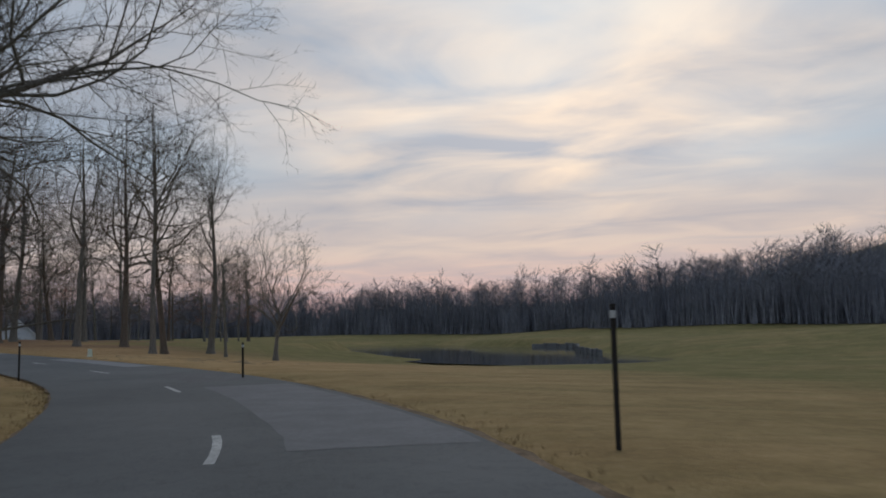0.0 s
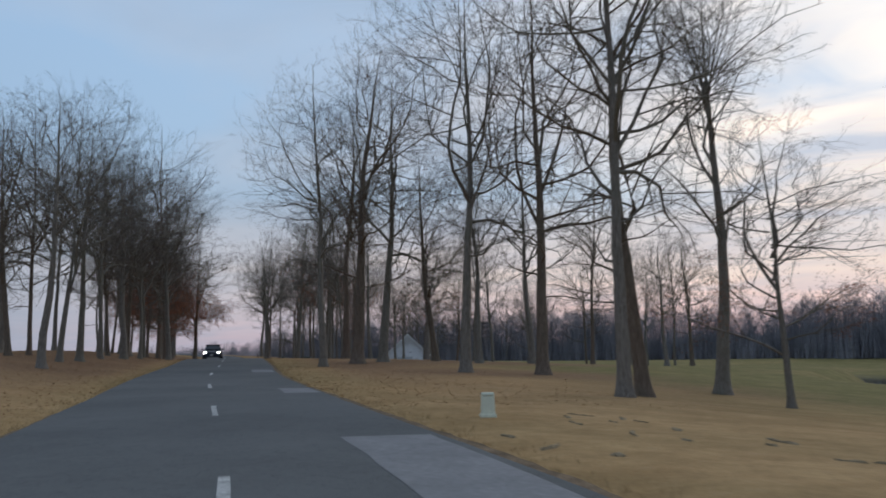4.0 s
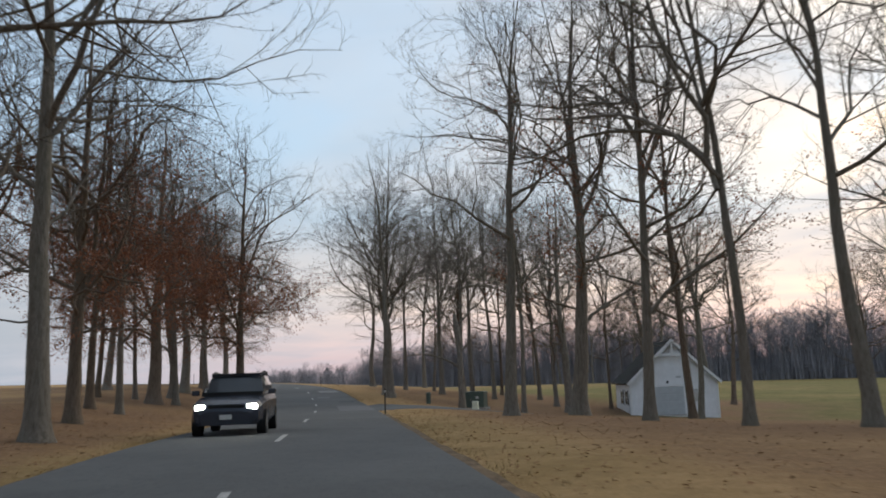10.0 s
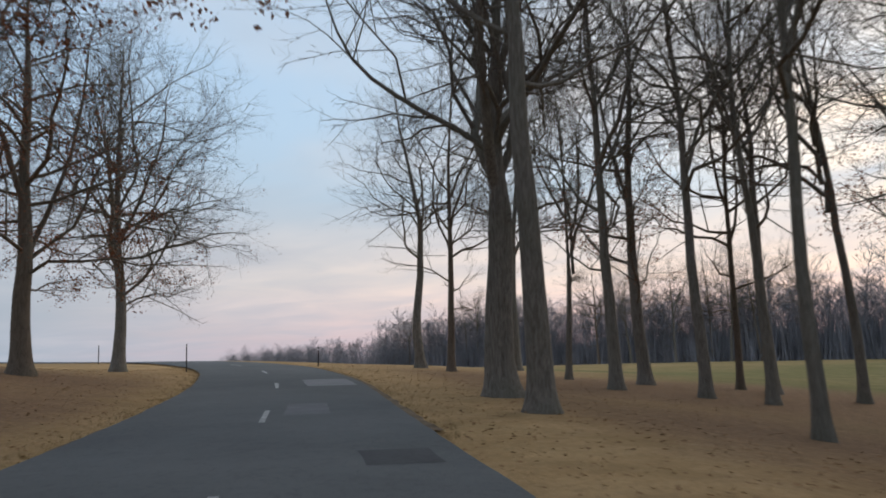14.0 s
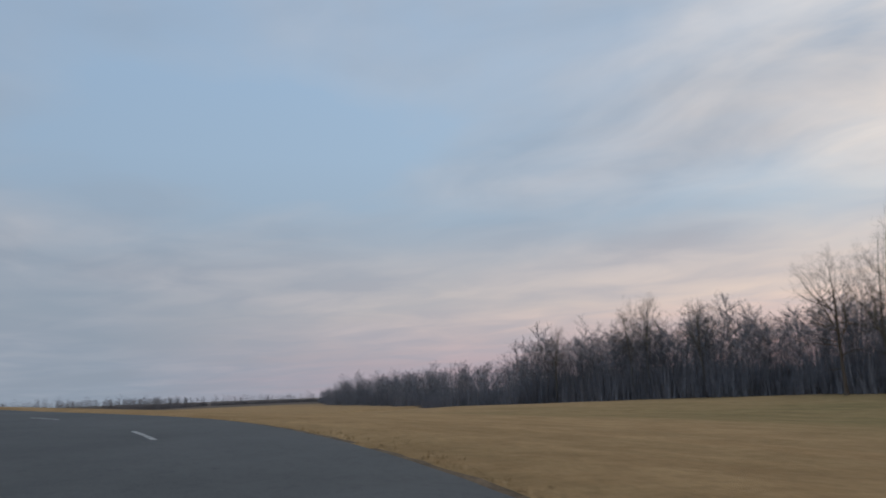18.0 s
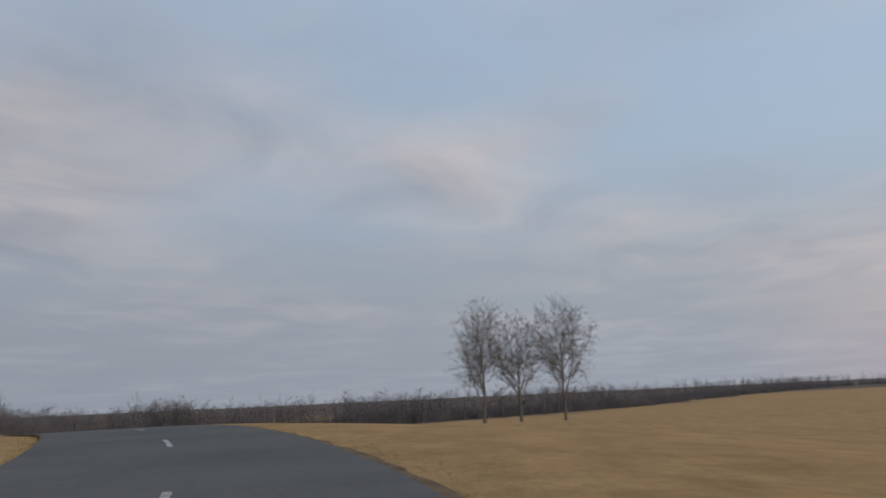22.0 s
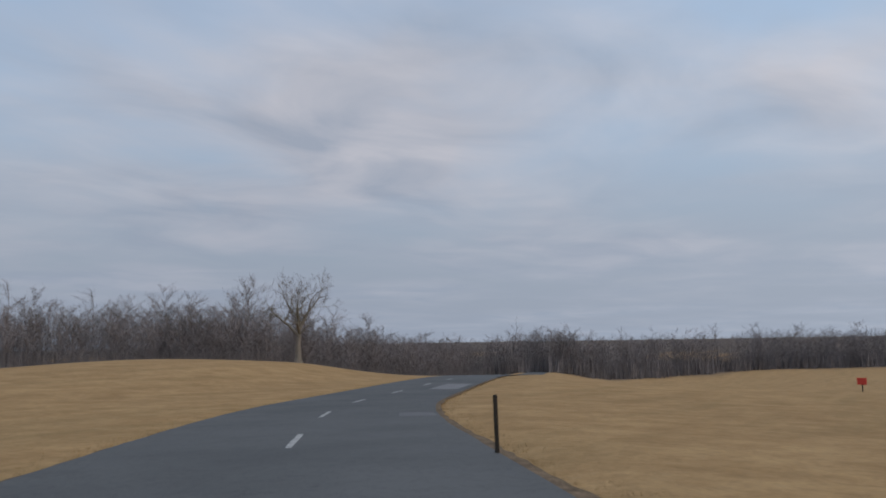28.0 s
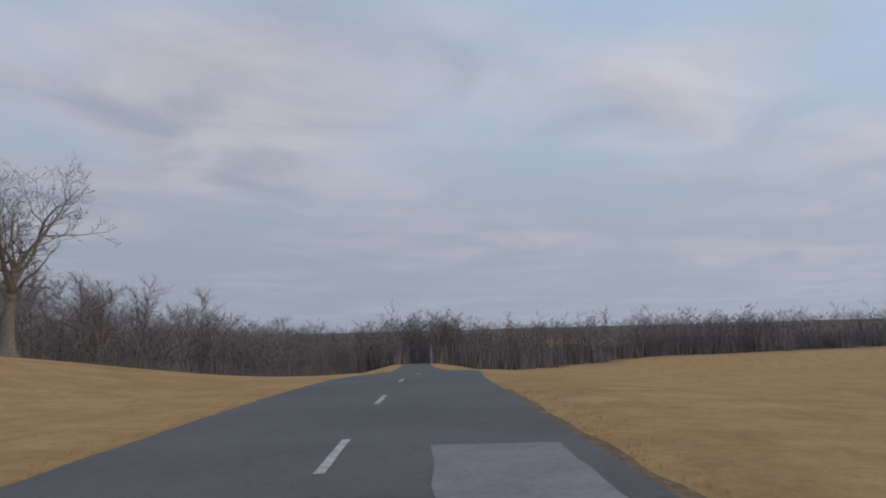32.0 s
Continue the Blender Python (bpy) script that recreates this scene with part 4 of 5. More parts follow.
# deeper rows of both groves
random.seed(9)
filled = [tuple(g) for g in groves]
count = 0
while count < 32:
    s = random.uniform(222, 335)
    o = random.uniform(-46, -12) if count % 2 else random.uniform(16, 58)
    if count % 2 and s > 320 - (-o) * 0.5:
        continue
    x, y = spot(s, o)
    if min((x - a) ** 2 + (y - b) ** 2 for a, b in filled) < 16 or pond_reach(np.array([x]), np.array([y]))[0] < 1.5:
        continue
    if math.hypot(x + 106, y - 132) < 10 or (o > 0 and s < 245) or math.hypot(x + 97, y - 112) < 9:
        continue
    filled.append((x, y))
    plant(random.choice(["tall0", "tall1", "tall2", "tall3", "tall4", "tall5", "fork0", "fork1"]), x, y, random.uniform(15, 19), random.uniform(0.32, 0.55), group="deeper rows of the groves")
    count += 1
# ================= far woods =================


def wood_stuff(name, label, stretches, seed, mat, limbs=17, twigs=10, fine=0.038, brush=46, stem=0.085, tall=6.5):
    """A belt of bare trees with brush between them; fine is half a twig's width, stem half a sapling's."""
    rnd = np.random.RandomState(seed)
    kinds = []
    for k in range(7):
        t3 = Tubes()
        r2 = np.random.RandomState(700 + k)
        axis = bough(r2, (0, 0, -0.4), (r2.normal(0, 0.05), r2.normal(0, 0.05), 1), 15.0, 4, 0.05, 0.06)
        for side_ in range(2):
            t3.strip(axis[0], axis[2], 0.12, r2)
            t3.strip(axis[2], axis[4], 0.07, r2)
        low_ = r2.uniform(0.2, 0.42)
        for j in range(limbs):
            u = low_ + (0.97 - low_) * (j + r2.uniform(0, 0.9)) / limbs
            p, w = at_part(axis, u)
            ln = 15 * 0.24 * math.sqrt(max(0.12, 1 - ((u - 0.60) / 0.42) ** 2)) * r2.uniform(0.75, 1.1)
            lb_ = bough(r2, p, off_way(r2, w, 50), ln, 2, 0.16, 0.14)
            t3.strip(lb_[0], lb_[2], 0.04, r2)
            for i in range(twigs):
                g, gw = at_part(lb_, 0.1 + 0.9 * (i + r2.uniform(0, 0.9)) / twigs)
                e = g + off_way(r2, gw, 42) * r2.uniform(0.5, 1.25) + np.array([0, 0, 0.22])
                t3.strip(g, e, fine * r2.uniform(0.7, 1.2), r2)
        for j in range(brush):
            a = r2.uniform(0, 2 * math.pi)
            b0 = np.array([math.cos(a), math.sin(a), 0]) * r2.uniform(0.3, 3.8)
            e = b0 + np.array([r2.normal(0, 0.4), r2.normal(0, 0.4), r2.uniform(1.2, tall)])
            t3.strip(b0, e, stem * r2.uniform(0.6, 1.3), r2)
        kinds.append((np.concatenate(t3.v), np.array(t3.f)))
    V, Fc, n = [], [], 0
    for (ax, ay), (bx, by), depth, height, count in stretches:
        dx, dy = bx - ax, by - ay
        ln = math.hypot(dx, dy)
        u, q = rnd.uniform(0, 1, count), depth * rnd.uniform(0, 1, count) ** 1.6
        x, y = ax + dx * u + dy / ln * q + rnd.normal(0, 2, count), ay + dy * u - dx / ln * q + rnd.normal(0, 2, count)
        z = land(x, y) - 0.004 * np.clip(np.hypot(x + 130, y - 90) - 420, 0, 2500)
        for k in range(count):
            v, f = kinds[rnd.randint(7)]
            s = height / 16 * rnd.choice([0.6, 0.75, 0.85, 0.95, 1.0, 1.2], p=[0.12, 0.22, 0.26, 0.22, 0.14, 0.04]) * rnd.uniform(0.9, 1.1)
            a = rnd.uniform(0, 2 * math.pi)
            c_, s_ = math.cos(a), math.sin(a)
            p = np.stack([(v[:, 0] * c_ - v[:, 1] * s_) * s * 1.4 + x[k], (v[:, 0] * s_ + v[:, 1] * c_) * s * 1.4 + y[k], v[:, 2] * s + z[k]], 1)
            V.append(p)
            Fc.append(f + n)
            n += len(p)
    verts, faces = np.concatenate(V).astype(np.float32), np.concatenate(Fc).astype(np.int32)
    me = bpy.data.meshes.new(name)
    me.vertices.add(len(verts))
    me.vertices.foreach_set("co", verts.ravel())
    me.loops.add(faces.size)
    me.loops.foreach_set("vertex_index", faces.ravel())
    me.polygons.add(len(faces))
    me.polygons.foreach_set("loop_start", np.arange(0, faces.size, 3, dtype=np.int32))
    me.materials.append(mat)
    me.update(calc_edges=True)
    return tagged(new(name, me), label, "woods", kind="stuff")


wood_stuff("far_woods", "bare brown winter woods beyond the pond and fields", WOODS[:4], 1, FAR_WOOD_HAZED, limbs=18, twigs=10, fine=0.036, brush=110, stem=0.14, tall=10.0)
wood_stuff("far_woods", "bare brown winter woods along the field's edge", WOODS[4:8], 2, FAR_WOOD_HAZED, limbs=20, twigs=10, fine=0.028, brush=100, stem=0.08, tall=8.5)
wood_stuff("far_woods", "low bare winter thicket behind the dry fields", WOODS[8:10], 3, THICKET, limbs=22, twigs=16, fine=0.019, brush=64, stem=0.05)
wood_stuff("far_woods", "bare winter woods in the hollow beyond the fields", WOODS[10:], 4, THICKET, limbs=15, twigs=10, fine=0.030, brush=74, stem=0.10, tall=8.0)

# ================= roadside things =================
random.seed(21)


def marker_post(x, y, height=1.45, lean=0.0, capped=True, label="slim dark roadside marker post with a pale reflector band"):
    t = thing("marker_post", (x, y, level(x, y)), random.uniform(0, 90), label, "post", "roadside marker posts")
    bm = box((0.055, 0.055, height), (0, 0, -0.1), 0.007)
    bmesh.ops.transform(bm, matrix=pose(0, 0, 0, lean, 0, 0), verts=bm.verts)
    part("shaft", bm, POST_DARK, t)
    if capped:
        c = box((0.062, 0.062, 0.09), (0, 0, height - 0.24), 0.006)
        bmesh.ops.transform(c, matrix=pose(0, 0, 0, lean, 0, 0), verts=c.verts)
        part("reflector_band", c, POST_CAP, t, "pale reflector band")
        c = box((0.068, 0.068, 0.03), (0, 0, height - 0.1), 0.008, taper=0.8)
        bmesh.ops.transform(c, matrix=pose(0, 0, 0, lean, 0, 0), verts=c.verts)
        part("cap", c, POST_DARK, t)
    return t


for x, y, h, lean in [(0.1, 9.7, 1.75, 1.0), (-12.1, 26.0, 1.40, 0), (-20.9, 26.2, 1.5, 1), (-100.95, 97.6, 1.2, -2), (-104.4, 92.3, 1.2, 0), (-149.4, 122.6, 1.5, 1),
                      (-147.6, 129.8, 1.15, 3), (-168.0, 125.6, 1.4, 0)]:
    marker_post(x, y, h, lean)
marker_post(-254.4, 94.6, 1.05, 1.0, False, "plain weathered wooden stake at the road's edge")

# churned earth where wheels have left the road
rnd = np.random.RandomState(61)
rv, rf = [], []
for k in range(48):
    u = rnd.uniform(0, 1)
    x0, y0 = -16.0 - 14.5 * u + rnd.normal(0, 0.5), 38.6 + 9.4 * u + rnd.normal(0, 1.5)
    ln, wd, a = rnd.uniform(0.12, 0.65), rnd.uniform(0.03, 0.11), radians(147 + rnd.normal(0, 22))
    b = len(rv)
    for i in range(9):
        p = i / 4 - 1
        side = 0.05 * math.sin(2.5 * p + k)
        for j in range(5):
            q = j / 2 - 1
            w_ = wd * (math.sqrt(max(0.0, 1 - p * p)) + 0.05) * (1 + rnd.uniform(-0.35, 0.35))
            x = x0 + p * ln * math.cos(a) - (q * w_ + side * ln) * math.sin(a)
            y = y0 + p * ln * math.sin(a) + (q * w_ + side * ln) * math.cos(a)
            rise = -0.03 if abs(p) == 1 or abs(q) == 1 else rnd.uniform(0.004, 0.030)
            rv.append((x, y, level(x, y) + rise))
    rf += [(b + 5 * i + j, b + 5 * i + 5 + j, b + 5 * i + 6 + j, b + 5 * i + 1 + j) for i in range(8) for j in range(4)]
churn = new("churned_earth", mesh_from("churned_earth", rv, rf, CHURNED))
tagged(churn, "brown churned earth and clods on the roadside turf", "earth", kind="stuff")

# pale green cable pedestal beside the road
px, py = -31.6, 45.9
ped = thing("cable_pedestal", (px, py, level(px, py)), 40, "pale green plastic cable pedestal standing in the grass", "utility box")
part("housing", box((0.28, 0.25, 0.46), (0, 0, -0.05), 0.03, taper=0.88), GREEN_PALE, ped)
part("lid", box((0.27, 0.24, 0.06), (0, 0, 0.41), 0.025, taper=0.85), GREEN_PALE, ped)
part("base_skirt", box((0.31, 0.28, 0.09), (0, 0, -0.03), 0.015), GREEN_PALE, ped)

# green transformer cabinet and litter post by the drive
px, py = -111.9, 115.6
cab = thing("transformer_cabinet", (px, py, level(px, py)), 29, "dark green steel transformer cabinet on a concrete pad", "utility box")
part("pad", box((1.5, 1.25, 0.14), (0, 0, -0.06), 0.015), CONCRETE, cab, "grey concrete pad")
body = part("body", box((1.28, 1.0, 0.78), (0, 0, 0.08), 0.02), GREEN_METAL, cab)
part("lid", box((1.34, 1.06, 0.08), (0, 0, 0.86), 0.025, taper=0.95), GREEN_METAL, cab)
for sx in (-0.31, 0.31):
    dd = part("door", box((0.59, 0.03, 0.66), (sx, -0.51, 0.13), 0.008), GREEN_METAL, cab)
    part("handle", box((0.03, 0.03, 0.13), (sx * 0.14, -0.54, 0.42), 0.006), CHROME, dd, "dull metal handle")
part("warning_label", box((0.16, 0.006, 0.12), (0.30, -0.529, 0.55), 0.0), POST_CAP, cab, "small pale notice plate")
cab.scale = (1.3, 1.3, 1.25)
px, py = -110.6, 114.3
sec = thing("cable_pedestal", (px, py, level(px, py)), 29, "low pale green cable box beside the transformer cabinet", "utility box")
part("housing", box((0.42, 0.36, 0.52), (0, 0, -0.05), 0.03, taper=0.9), GREEN_PALE, sec)
part("lid", box((0.41, 0.35, 0.07), (0, 0, 0.47), 0.025, taper=0.88), GREEN_PALE, sec)
px, py = -112.0, 111.3
bn = thing("litter_bin", (px, py, level(px, py)), 20, "squat dark green litter bin standing in the grass", "bin")
bm = bmesh.new()
bmesh.ops.create_cone(bm, cap_ends=True, segments=20, radius1=0.125, radius2=0.135, depth=0.62, matrix=pose(0, 0, 0.26))
bmesh.ops.bevel(bm, geom=[e for e in bm.edges if len(e.link_faces) == 2 and abs(e.link_faces[0].normal.z - e.link_faces[1].normal.z) > 0.5], offset=0.01, segments=1, affect="EDGES")
part("drum", bm, GREEN_METAL, bn)
bn.scale = (1.2, 1.2, 1.15)
bm = bmesh.new()
bmesh.ops.create_cone(bm, cap_ends=True, segments=20, radius1=0.145, radius2=0.11, depth=0.06, matrix=pose(0, 0, 0.60))
part("lid", bm, GREEN_METAL, bn)

# timber wall along the pond's near bank
wall_line = []
for k in range(17):
    u = pa * (-0.88 + 0.80 * k / 16)
    v = -0.95 * pb * math.sqrt(1 - (u / pa / 0.95) ** 2) / (1 + 0.25 * math.sin(u * 0.11))
    wall_line.append((cx + u * pc - v * ps, cy + u * ps + v * pc))
for k in range(16):
    (x, y), (x2, y2) = wall_line[k], wall_line[k + 1]
    w = thing("pond_wall_post", (x, y, -3.1), math.degrees(math.atan2(y2 - y, x2 - x)), "dark wet timber post of the pond's bank wall", "post", "timber posts of the pond wall")
    ln = math.hypot(x2 - x, y2 - y)
    part("post", box((0.28, 0.28, 1.08 + 0.06 * math.sin(k * 2.1)), (0, 0, 0), 0.03), STONE_DARK, w)
    part("board", box((ln + 0.2, 0.12, 1.18 + 0.07 * math.sin(k * 3.3)), (ln / 2, -0.2, -0.2), 0.02), STONE_DARK, w)

# ================= white garage =================
gx0, gy0 = -107.3, 128.4
gz = level(gx0 + 1.0, gy0 + 1.5) + 0.02
garage = thing("garage", (gx0, gy0, gz), 40, "small white clapboard garage with a dark shingle gable roof", "garage")
W_, L_, E_, R_ = 6.5, 8.0, 2.5, 5.5


def wall(width, height, gable, m, step=0.16):
    """A wall with lapped boards, x along, y out, and a gable above if asked."""
    top = height + gable
    back = [(0, 0.12, -0.5), (width, 0.12, -0.5), (width, 0.12, height)] + ([(width / 2, 0.12, top)] if gable else []) + [(0, 0.12, height)]
    front_ = [(x, 0.0, z) for x, _, z in back]
    bm = bmesh.new()
    fa, fb = [bm.verts.new(p) for p in front_], [bm.verts.new(p) for p in back]
    bm.faces.new(fa)
    bm.faces.new(fb[::-1])
    for k in range(len(fa)):
        j = (k + 1) % len(fa)
        bm.faces.new((fa[k], fb[k], fb[j], fa[j]))
    bmesh.ops.transform(bm, matrix=m, verts=bm.verts)
    w = part("wall", bm, WHITE_PAINT, garage)

    def span(h):
        if h <= height or not gable:
            return 0.0, width
        k = (h - height) / gable
        return width / 2 * k, width - width / 2 * k
    z = -0.5
    while z < top - 0.05:
        z2 = min(z + step, top - 0.01)
        (a, b), (c, d) = span(z), span(z2)
        bm = bmesh.new()
        v = [bm.verts.new(p) for p in ((a, -0.026, z), (b, -0.026, z), (d, -0.006, z2), (c, -0.006, z2), (a, -0.002, z), (b, -0.002, z), (d, -0.002, z2), (c, -0.002, z2))]
        for f in ((0, 1, 2, 3), (4, 5, 1, 0), (3, 2, 6, 7), (0, 3, 7, 4), (1, 5, 6, 2)):
            bm.faces.new([v[i] for i in f])
        bmesh.ops.transform(bm, matrix=m, verts=bm.verts)
        part("clapboard", bm, WHITE_PAINT, w)
        z += step
    return w


wall(W_, E_, R_ - E_, pose(0, 0, 0))
wall(W_, E_, R_ - E_, pose(W_, L_, 0, 0, 0, 180))
wall(L_, E_, 0.0, pose(0, L_, 0, 0, 0, -90))
wall(L_, E_, 0.0, pose(W_, 0, 0, 0, 0, 90))
slope = math.atan2(R_ - E_, W_ / 2)
for sgn in (-1, 1):
    ln = math.hypot(R_ - E_, W_ / 2) + 0.4
    if sgn < 0:
        m = Matrix.Translation((-0.33, 0, E_ - 0.08)) @ pose(0, 0, 0, 0, -math.degrees(slope), 0)
    else:
        m = Matrix.Translation((W_ + 0.33, 0, E_ - 0.08)) @ Matrix.Diagonal((-1, 1, 1, 1)) @ pose(0, 0, 0, 0, -math.degrees(slope), 0)
    bm = box((ln, L_ + 0.7, 0.08), (ln / 2, L_ / 2, -0.09), 0)
    bmesh.ops.transform(bm, matrix=m, verts=bm.verts)
    roof = part("roof_slope", bm, ROOF_DARK, garage, "dark asphalt shingle roof slope")
    for r in range(18):
        bm = box((ln / 18 + 0.04, L_ + 0.74, 0.014), (ln * (r + 0.5) / 18, L_ / 2, -0.008 + 0.004 * (r % 2)), 0.002)
        bmesh.ops.transform(bm, matrix=m @ pose(0, 0, 0, 0, 0.25, 0), verts=bm.verts)
        part("shingle_course", bm, ROOF_DARK, roof)
    bm = box((ln, 0.05, 0.20), (ln / 2, -0.40, -0.20), 0.006)
    bmesh.ops.transform(bm, matrix=m, verts=bm.verts)
    part("bargeboard", bm, TRIM_WHITE, garage)
for x in (0.0, W_):
    part("corner_board", box((0.16, 0.16, E_ + 0.4), (x, 0.02, -0.45), 0.01), TRIM_WHITE, garage)
gd = part("garage_door", box((2.35, 0.06, 2.1), (2.8, -0.05, 0.0), 0.01), DOOR_GREY, garage, "pale grey sectional garage door")
for r in range(4):
    for c in range(4):
        part("door_panel", box((0.51, 0.03, 0.42), (2.8 - 0.87 + c * 0.58, -0.085, 0.05 + r * 0.52), 0.012), DOOR_GREY, gd)
part("door_frame", box((2.6, 0.10, 0.14), (2.8, -0.05, 2.12), 0.01), TRIM_WHITE, garage)
for x in (1.56, 4.04):
    part("door_frame", box((0.13, 0.10, 2.12), (x, -0.05, 0.0), 0.01), TRIM_WHITE, garage)
for wy in (1.9, 4.3):
    m = pose(-0.03, wy, 0.75, 0, 0, -90)
    bm = box((0.80, 0.07, 1.15), (0, 0, 0), 0.008)
    bmesh.ops.transform(bm, matrix=m, verts=bm.verts)
    win = part("window", bm, TRIM_WHITE, garage)
    for px_ in (-0.18, 0.18):
        for pz in (0.08, 0.60):
            bm = box((0.30, 0.03, 0.46), (px_, -0.035, pz), 0.004)
            bmesh.ops.transform(bm, matrix=m, verts=bm.verts)
            part("pane", bm, GLASS, win, "dark window pane")
    for sx in (-0.60, 0.60):
        bm = box((0.34, 0.05, 1.15), (sx, 0, 0), 0.008)
        bmesh.ops.transform(bm, matrix=m, verts=bm.verts)
        part("shutter", bm, SHUTTER, win, "dark louvred shutter")
# louvred vent beside the door, lamp over it, meter box on the side wall
vent = part("louvre_vent", box((0.62, 0.05, 0.86), (4.72, -0.05, 1.0), 0.008), SHUTTER, garage, "white-framed louvred wall vent")
for sx in (-0.33, 0.33):
    part("frame", box((0.07, 0.09, 0.98), (4.72 + sx, -0.06, 0.94), 0.006), TRIM_WHITE, vent)
for z in (0.94, 1.85):
    part("frame", box((0.60, 0.09, 0.07), (4.72, -0.06, z), 0.006), TRIM_WHITE, vent)
for k in range(8):
    bm = box((0.58, 0.015, 0.11), (0, 0, 0), 0.0)
    bmesh.ops.transform(bm, matrix=pose(4.72, -0.075, 1.03 + 0.10 * k, 35), verts=bm.verts)
    part("slat", bm, TRIM_WHITE, vent)
lamp = part("wall_lamp", box((0.14, 0.05, 0.18), (2.8, -0.04, 2.36), 0.01), SHUTTER, garage, "small dark lamp over the door")
part("lamp_hood", box((0.18, 0.20, 0.05), (2.8, -0.14, 2.50), 0.015, taper=0.8), SHUTTER, lamp)
meter = part("meter_box", box((0.12, 0.26, 0.38), (-0.06, 0.62, 1.25), 0.015), DOOR_GREY, garage, "small grey meter box")
part("conduit", box((0.05, 0.05, 1.30), (-0.05, 0.62, -0.05), 0.01), DOOR_GREY, meter)
part("gable_vent", box((0.36, 0.05, 0.14), (W_ / 2 + 0.4, -0.05, 2.75), 0.01), DOOR_GREY, garage)
# timber bracket in the gable's peak
part("gable_bracket", box((2.2, 0.07, 0.12), (W_ / 2, -0.34, R_ - 1.05), 0.01), TRIM_WHITE, garage, "white timber tie beam under the peak")
part("gable_bracket", box((0.12, 0.07, 1.0), (W_ / 2, -0.34, R_ - 1.0), 0.01), TRIM_WHITE, garage, "white timber king post under the peak")

# ================= oncoming car =================


def loft(rings):
    bm = bmesh.new()
    vs = [[bm.verts.new(p) for p in r] for r in rings]
    for a, b in zip(vs, vs[1:]):
        for k in range(len(a)):
            j = (k + 1) % len(a)
            bm.faces.new((a[k], a[j], b[j], b[k]))
    bm.faces.new(vs[0][::-1])
    bm.faces.new(vs[-1])
    return bm


def section(x, half_w, z0, z1, shoulder=0.78, crown=0.9):
    zs = z0 + (z1 - z0) * shoulder
    right_ = [(x, half_w * 0.90, z0), (x, half_w, z0 + 0.12), (x, half_w, zs), (x, half_w * crown, z1 - 0.03), (x, half_w * crown * 0.6, z1)]
    return right_ + [(x, -b, c) for _, b, c in right_[::-1]]


cx_, cy_ = spot(266.0, -1.55)
ci = int(266 / 2)
car = thing("car", (cx_, cy_, LINE[ci, 2] + 0.03), math.degrees(math.atan2(-AHEAD[ci, 1], -AHEAD[ci, 0])), "dark blue estate car with both headlamps lit on the road", "car")
lower = [section(x, w, 0.28, z) for x, w, z in [(2.28, 0.62, 0.62), (2.20, 0.80, 0.80), (1.9, 0.88, 0.90), (1.1, 0.91, 1.0), (0.2, 0.92, 1.02), (-1.2, 0.92, 1.05), (-1.9, 0.90, 1.05), (-2.25, 0.82, 0.95), (-2.32, 0.7, 0.6)]]
bd = part("body", loft(lower), CAR_PAINT, car)
cabin = [section(x, w, 0.98, z, 0.5, 0.84) for x, w, z in [(1.05, 0.80, 1.02), (0.35, 0.80, 1.50), (-0.4, 0.80, 1.58), (-1.5, 0.79, 1.54), (-2.1, 0.76, 1.06)]]
part("cabin", loft(cabin), GLASS, car, "dark tinted glass cabin")
roof_ = [section(x, w, z - 0.05, z, 0.5, 0.9) for x, w, z in [(0.35, 0.66, 1.53), (-0.4, 0.68, 1.61), (-1.5, 0.67, 1.57), (-1.75, 0.64, 1.45)]]
part("roof", loft(roof_), CAR_PAINT, car)
part("grille", box((0.05, 0.9, 0.2), (2.22, 0, 0.58), 0.01), TYRE, bd)
part("bumper", box((0.12, 1.5, 0.16), (2.2, 0, 0.34), 0.03), CAR_PAINT, bd)
part("licence_plate", box((0.03, 0.3, 0.12), (2.28, 0, 0.42), 0.005), POST_CAP, bd, "blank pale plate")
for sy in (-0.64, 0.64):
    part("headlamp", box((0.10, 0.26, 0.13), (2.19, sy, 0.66), 0.03), HEADLAMP, car, "lit white headlamp")
    part("mirror", box((0.12, 0.20, 0.14), (0.75, sy * 1.58, 1.02), 0.03), CAR_PAINT, car)
    for sx in (1.42, -1.42):
        bm = bmesh.new()
        bmesh.ops.create_cone(bm, cap_ends=True, segments=24, radius1=0.33, radius2=0.33, depth=0.22, matrix=pose(sx, sy * 1.28, 0.31, 90))
        wh = part("wheel", bm, TYRE, car)
        bm = bmesh.new()
        bmesh.ops.create_cone(bm, cap_ends=True, segments=16, radius1=0.21, radius2=0.19, depth=0.02, matrix=pose(sx, sy * 1.28 + math.copysign(0.115, sy), 0.31, 90))
        part("rim", bm, CHROME, wh, "grey metal rim")

# small red sign in the field
px, py = -310.4, 97.6
sg = thing("field_sign", (px, py, level(px, py)), 60, "small red board on a short stake in the dry field", "sign")
part("stake", box((0.06, 0.06, 1.0), (0, 0, -0.1), 0.008), POST_DARK, sg)
part("board", box((0.75, 0.04, 0.5), (0, -0.05, 0.5), 0.01), RED_PAINT, sg, "plain red board")

# ================= litter and grass along the verges =================


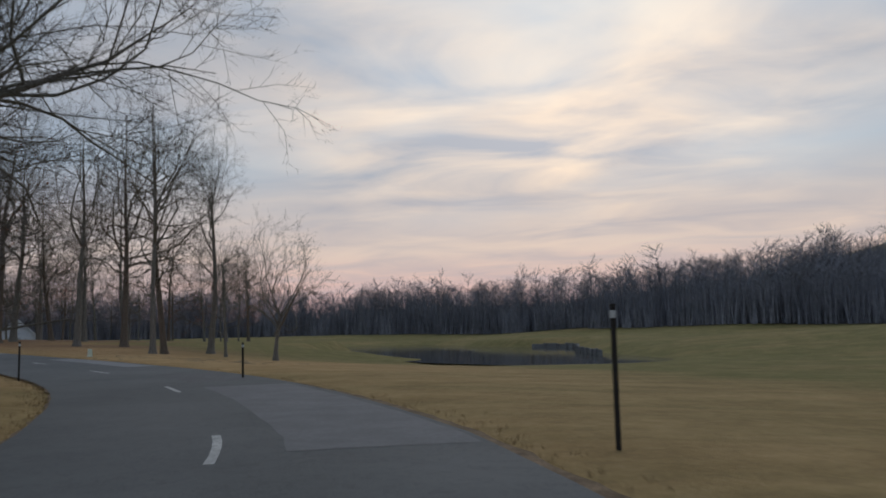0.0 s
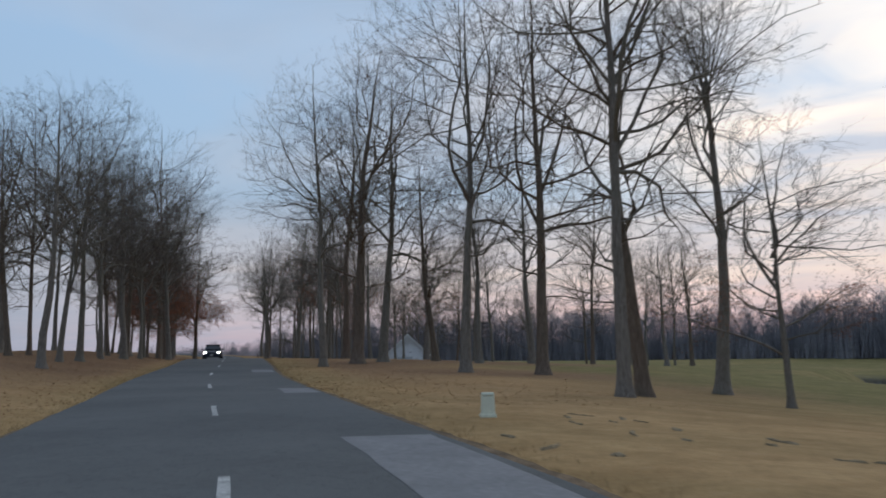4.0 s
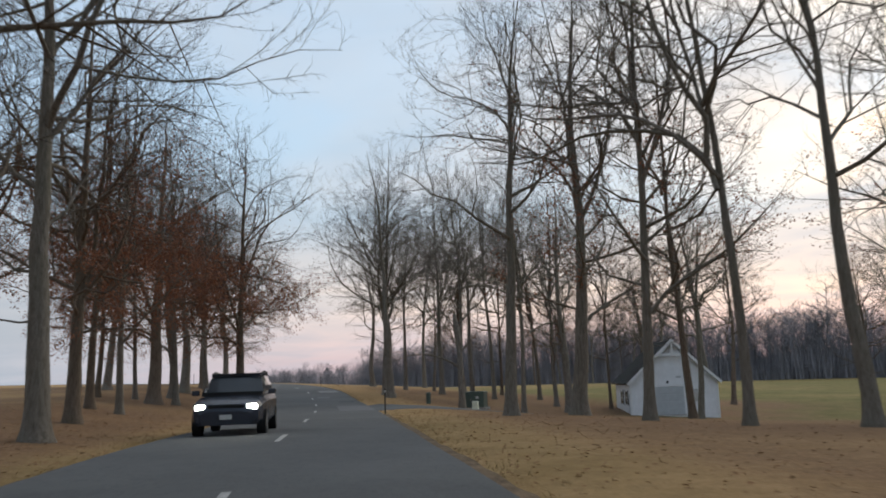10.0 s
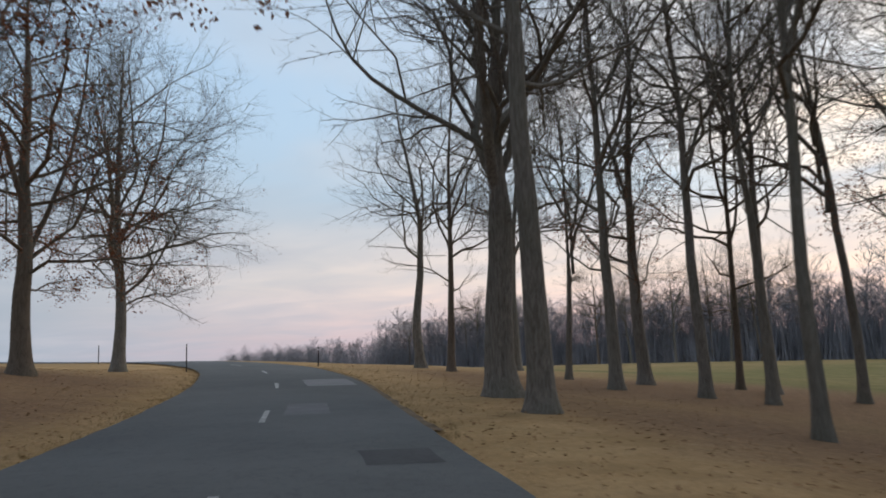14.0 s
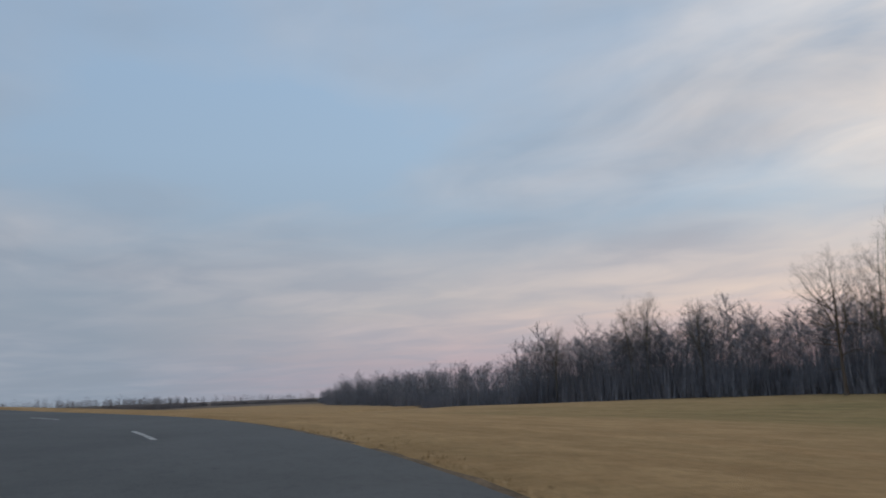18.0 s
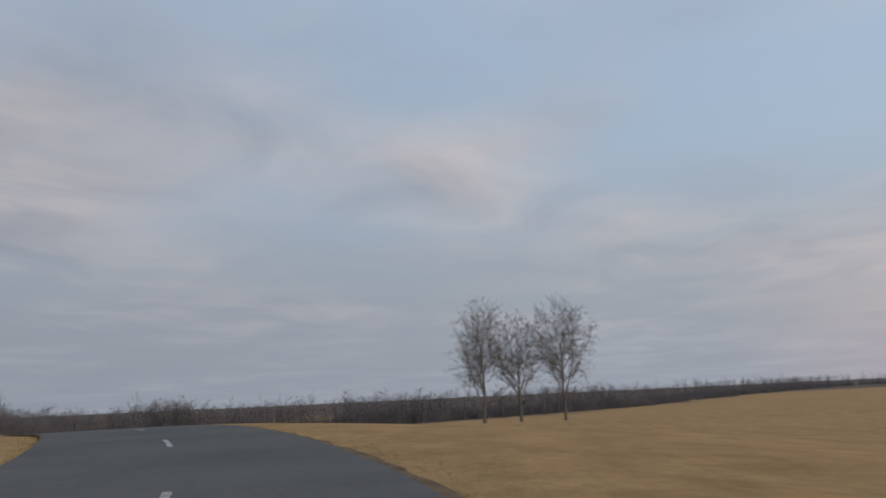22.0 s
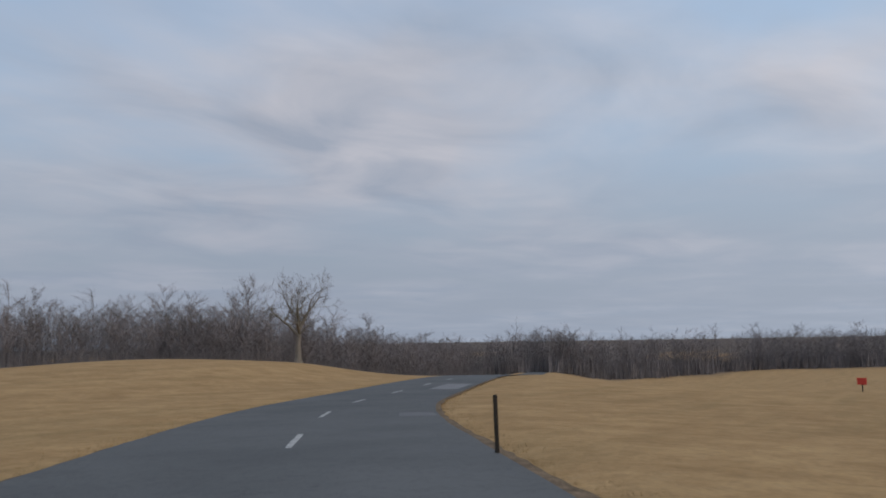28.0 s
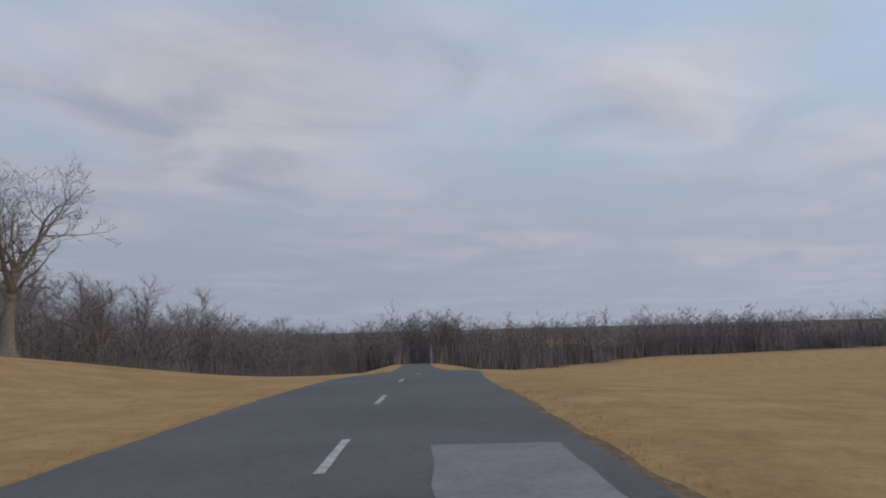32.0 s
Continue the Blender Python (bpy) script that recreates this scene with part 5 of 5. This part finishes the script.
def scatter(name, label, mat, places, size, blades, seed, category):
    """Small leaves lying flat, or tufts of upright blades, joined into one."""
    rnd = np.random.RandomState(seed)
    pts = np.array(places)
    z = sheet(pts[:, 0], pts[:, 1])
    V, F_ = [], []
    n = 0
    for (x, y), h in zip(pts, z):
        for _ in range(blades):
            s = size * rnd.uniform(0.6, 1.4)
            a = rnd.uniform(0, 2 * math.pi)
            c_, s_ = math.cos(a), math.sin(a)
            if blades == 1:
                t = rnd.uniform(-0.3, 0.3)
                V += [(x - c_ * s, y - s_ * s, h + 0.02), (x + s_ * s * 0.6, y - c_ * s * 0.6, h + 0.03 + t * s), (x + c_ * s, y + s_ * s, h + 0.025), (x - s_ * s * 0.6, y + c_ * s * 0.6, h + 0.03 - t * s)]
            else:
                ox, oy = rnd.normal(0, 0.05, 2)
                lx, ly = rnd.normal(0, 0.45, 2) * s
                V += [(x + ox - c_ * 0.006, y + oy - s_ * 0.006, h - 0.01), (x + ox + c_ * 0.006, y + oy + s_ * 0.006, h - 0.01), (x + ox + lx + c_ * 0.002, y + oy + ly, h + s), (x + ox + lx - c_ * 0.002, y + oy + ly, h + s)]
            F_.append((n, n + 1, n + 2, n + 3))
            n += 4
    return tagged(new(name, mesh_from(name, V, F_, mat)), label, category, kind="stuff")


rnd = np.random.RandomState(4)
verge, fallen = [], []
for k in range(9000):
    s = rnd.uniform(140, 500)
    sd = rnd.choice([-1, 1])
    if sd > 0 and 277 < s < 301:
        continue
    verge.append(spot(s, sd * (half(s) + 0.02 + abs(rnd.normal(0, 0.35)))))
for k in range(20000):
    s = rnd.uniform(195, 338)
    sd = rnd.choice([-1, 1])
    x, y = spot(s, sd * (half(s) + abs(rnd.normal(0, 5.0))))
    if np.hypot(drive_pts[:, 0] - x, drive_pts[:, 1] - y).min() > 3.2:
        fallen.append((x, y))
scatter("verge_grass", "dry straw-coloured grass tufts along the road's edge", GRASS_BLADE, verge, 0.055, 4, 1, "grass")
scatter("fallen_leaves", "brown fallen leaves strewn under the trees", LEAF_TAN, fallen, 0.038, 1, 2, "leaves")
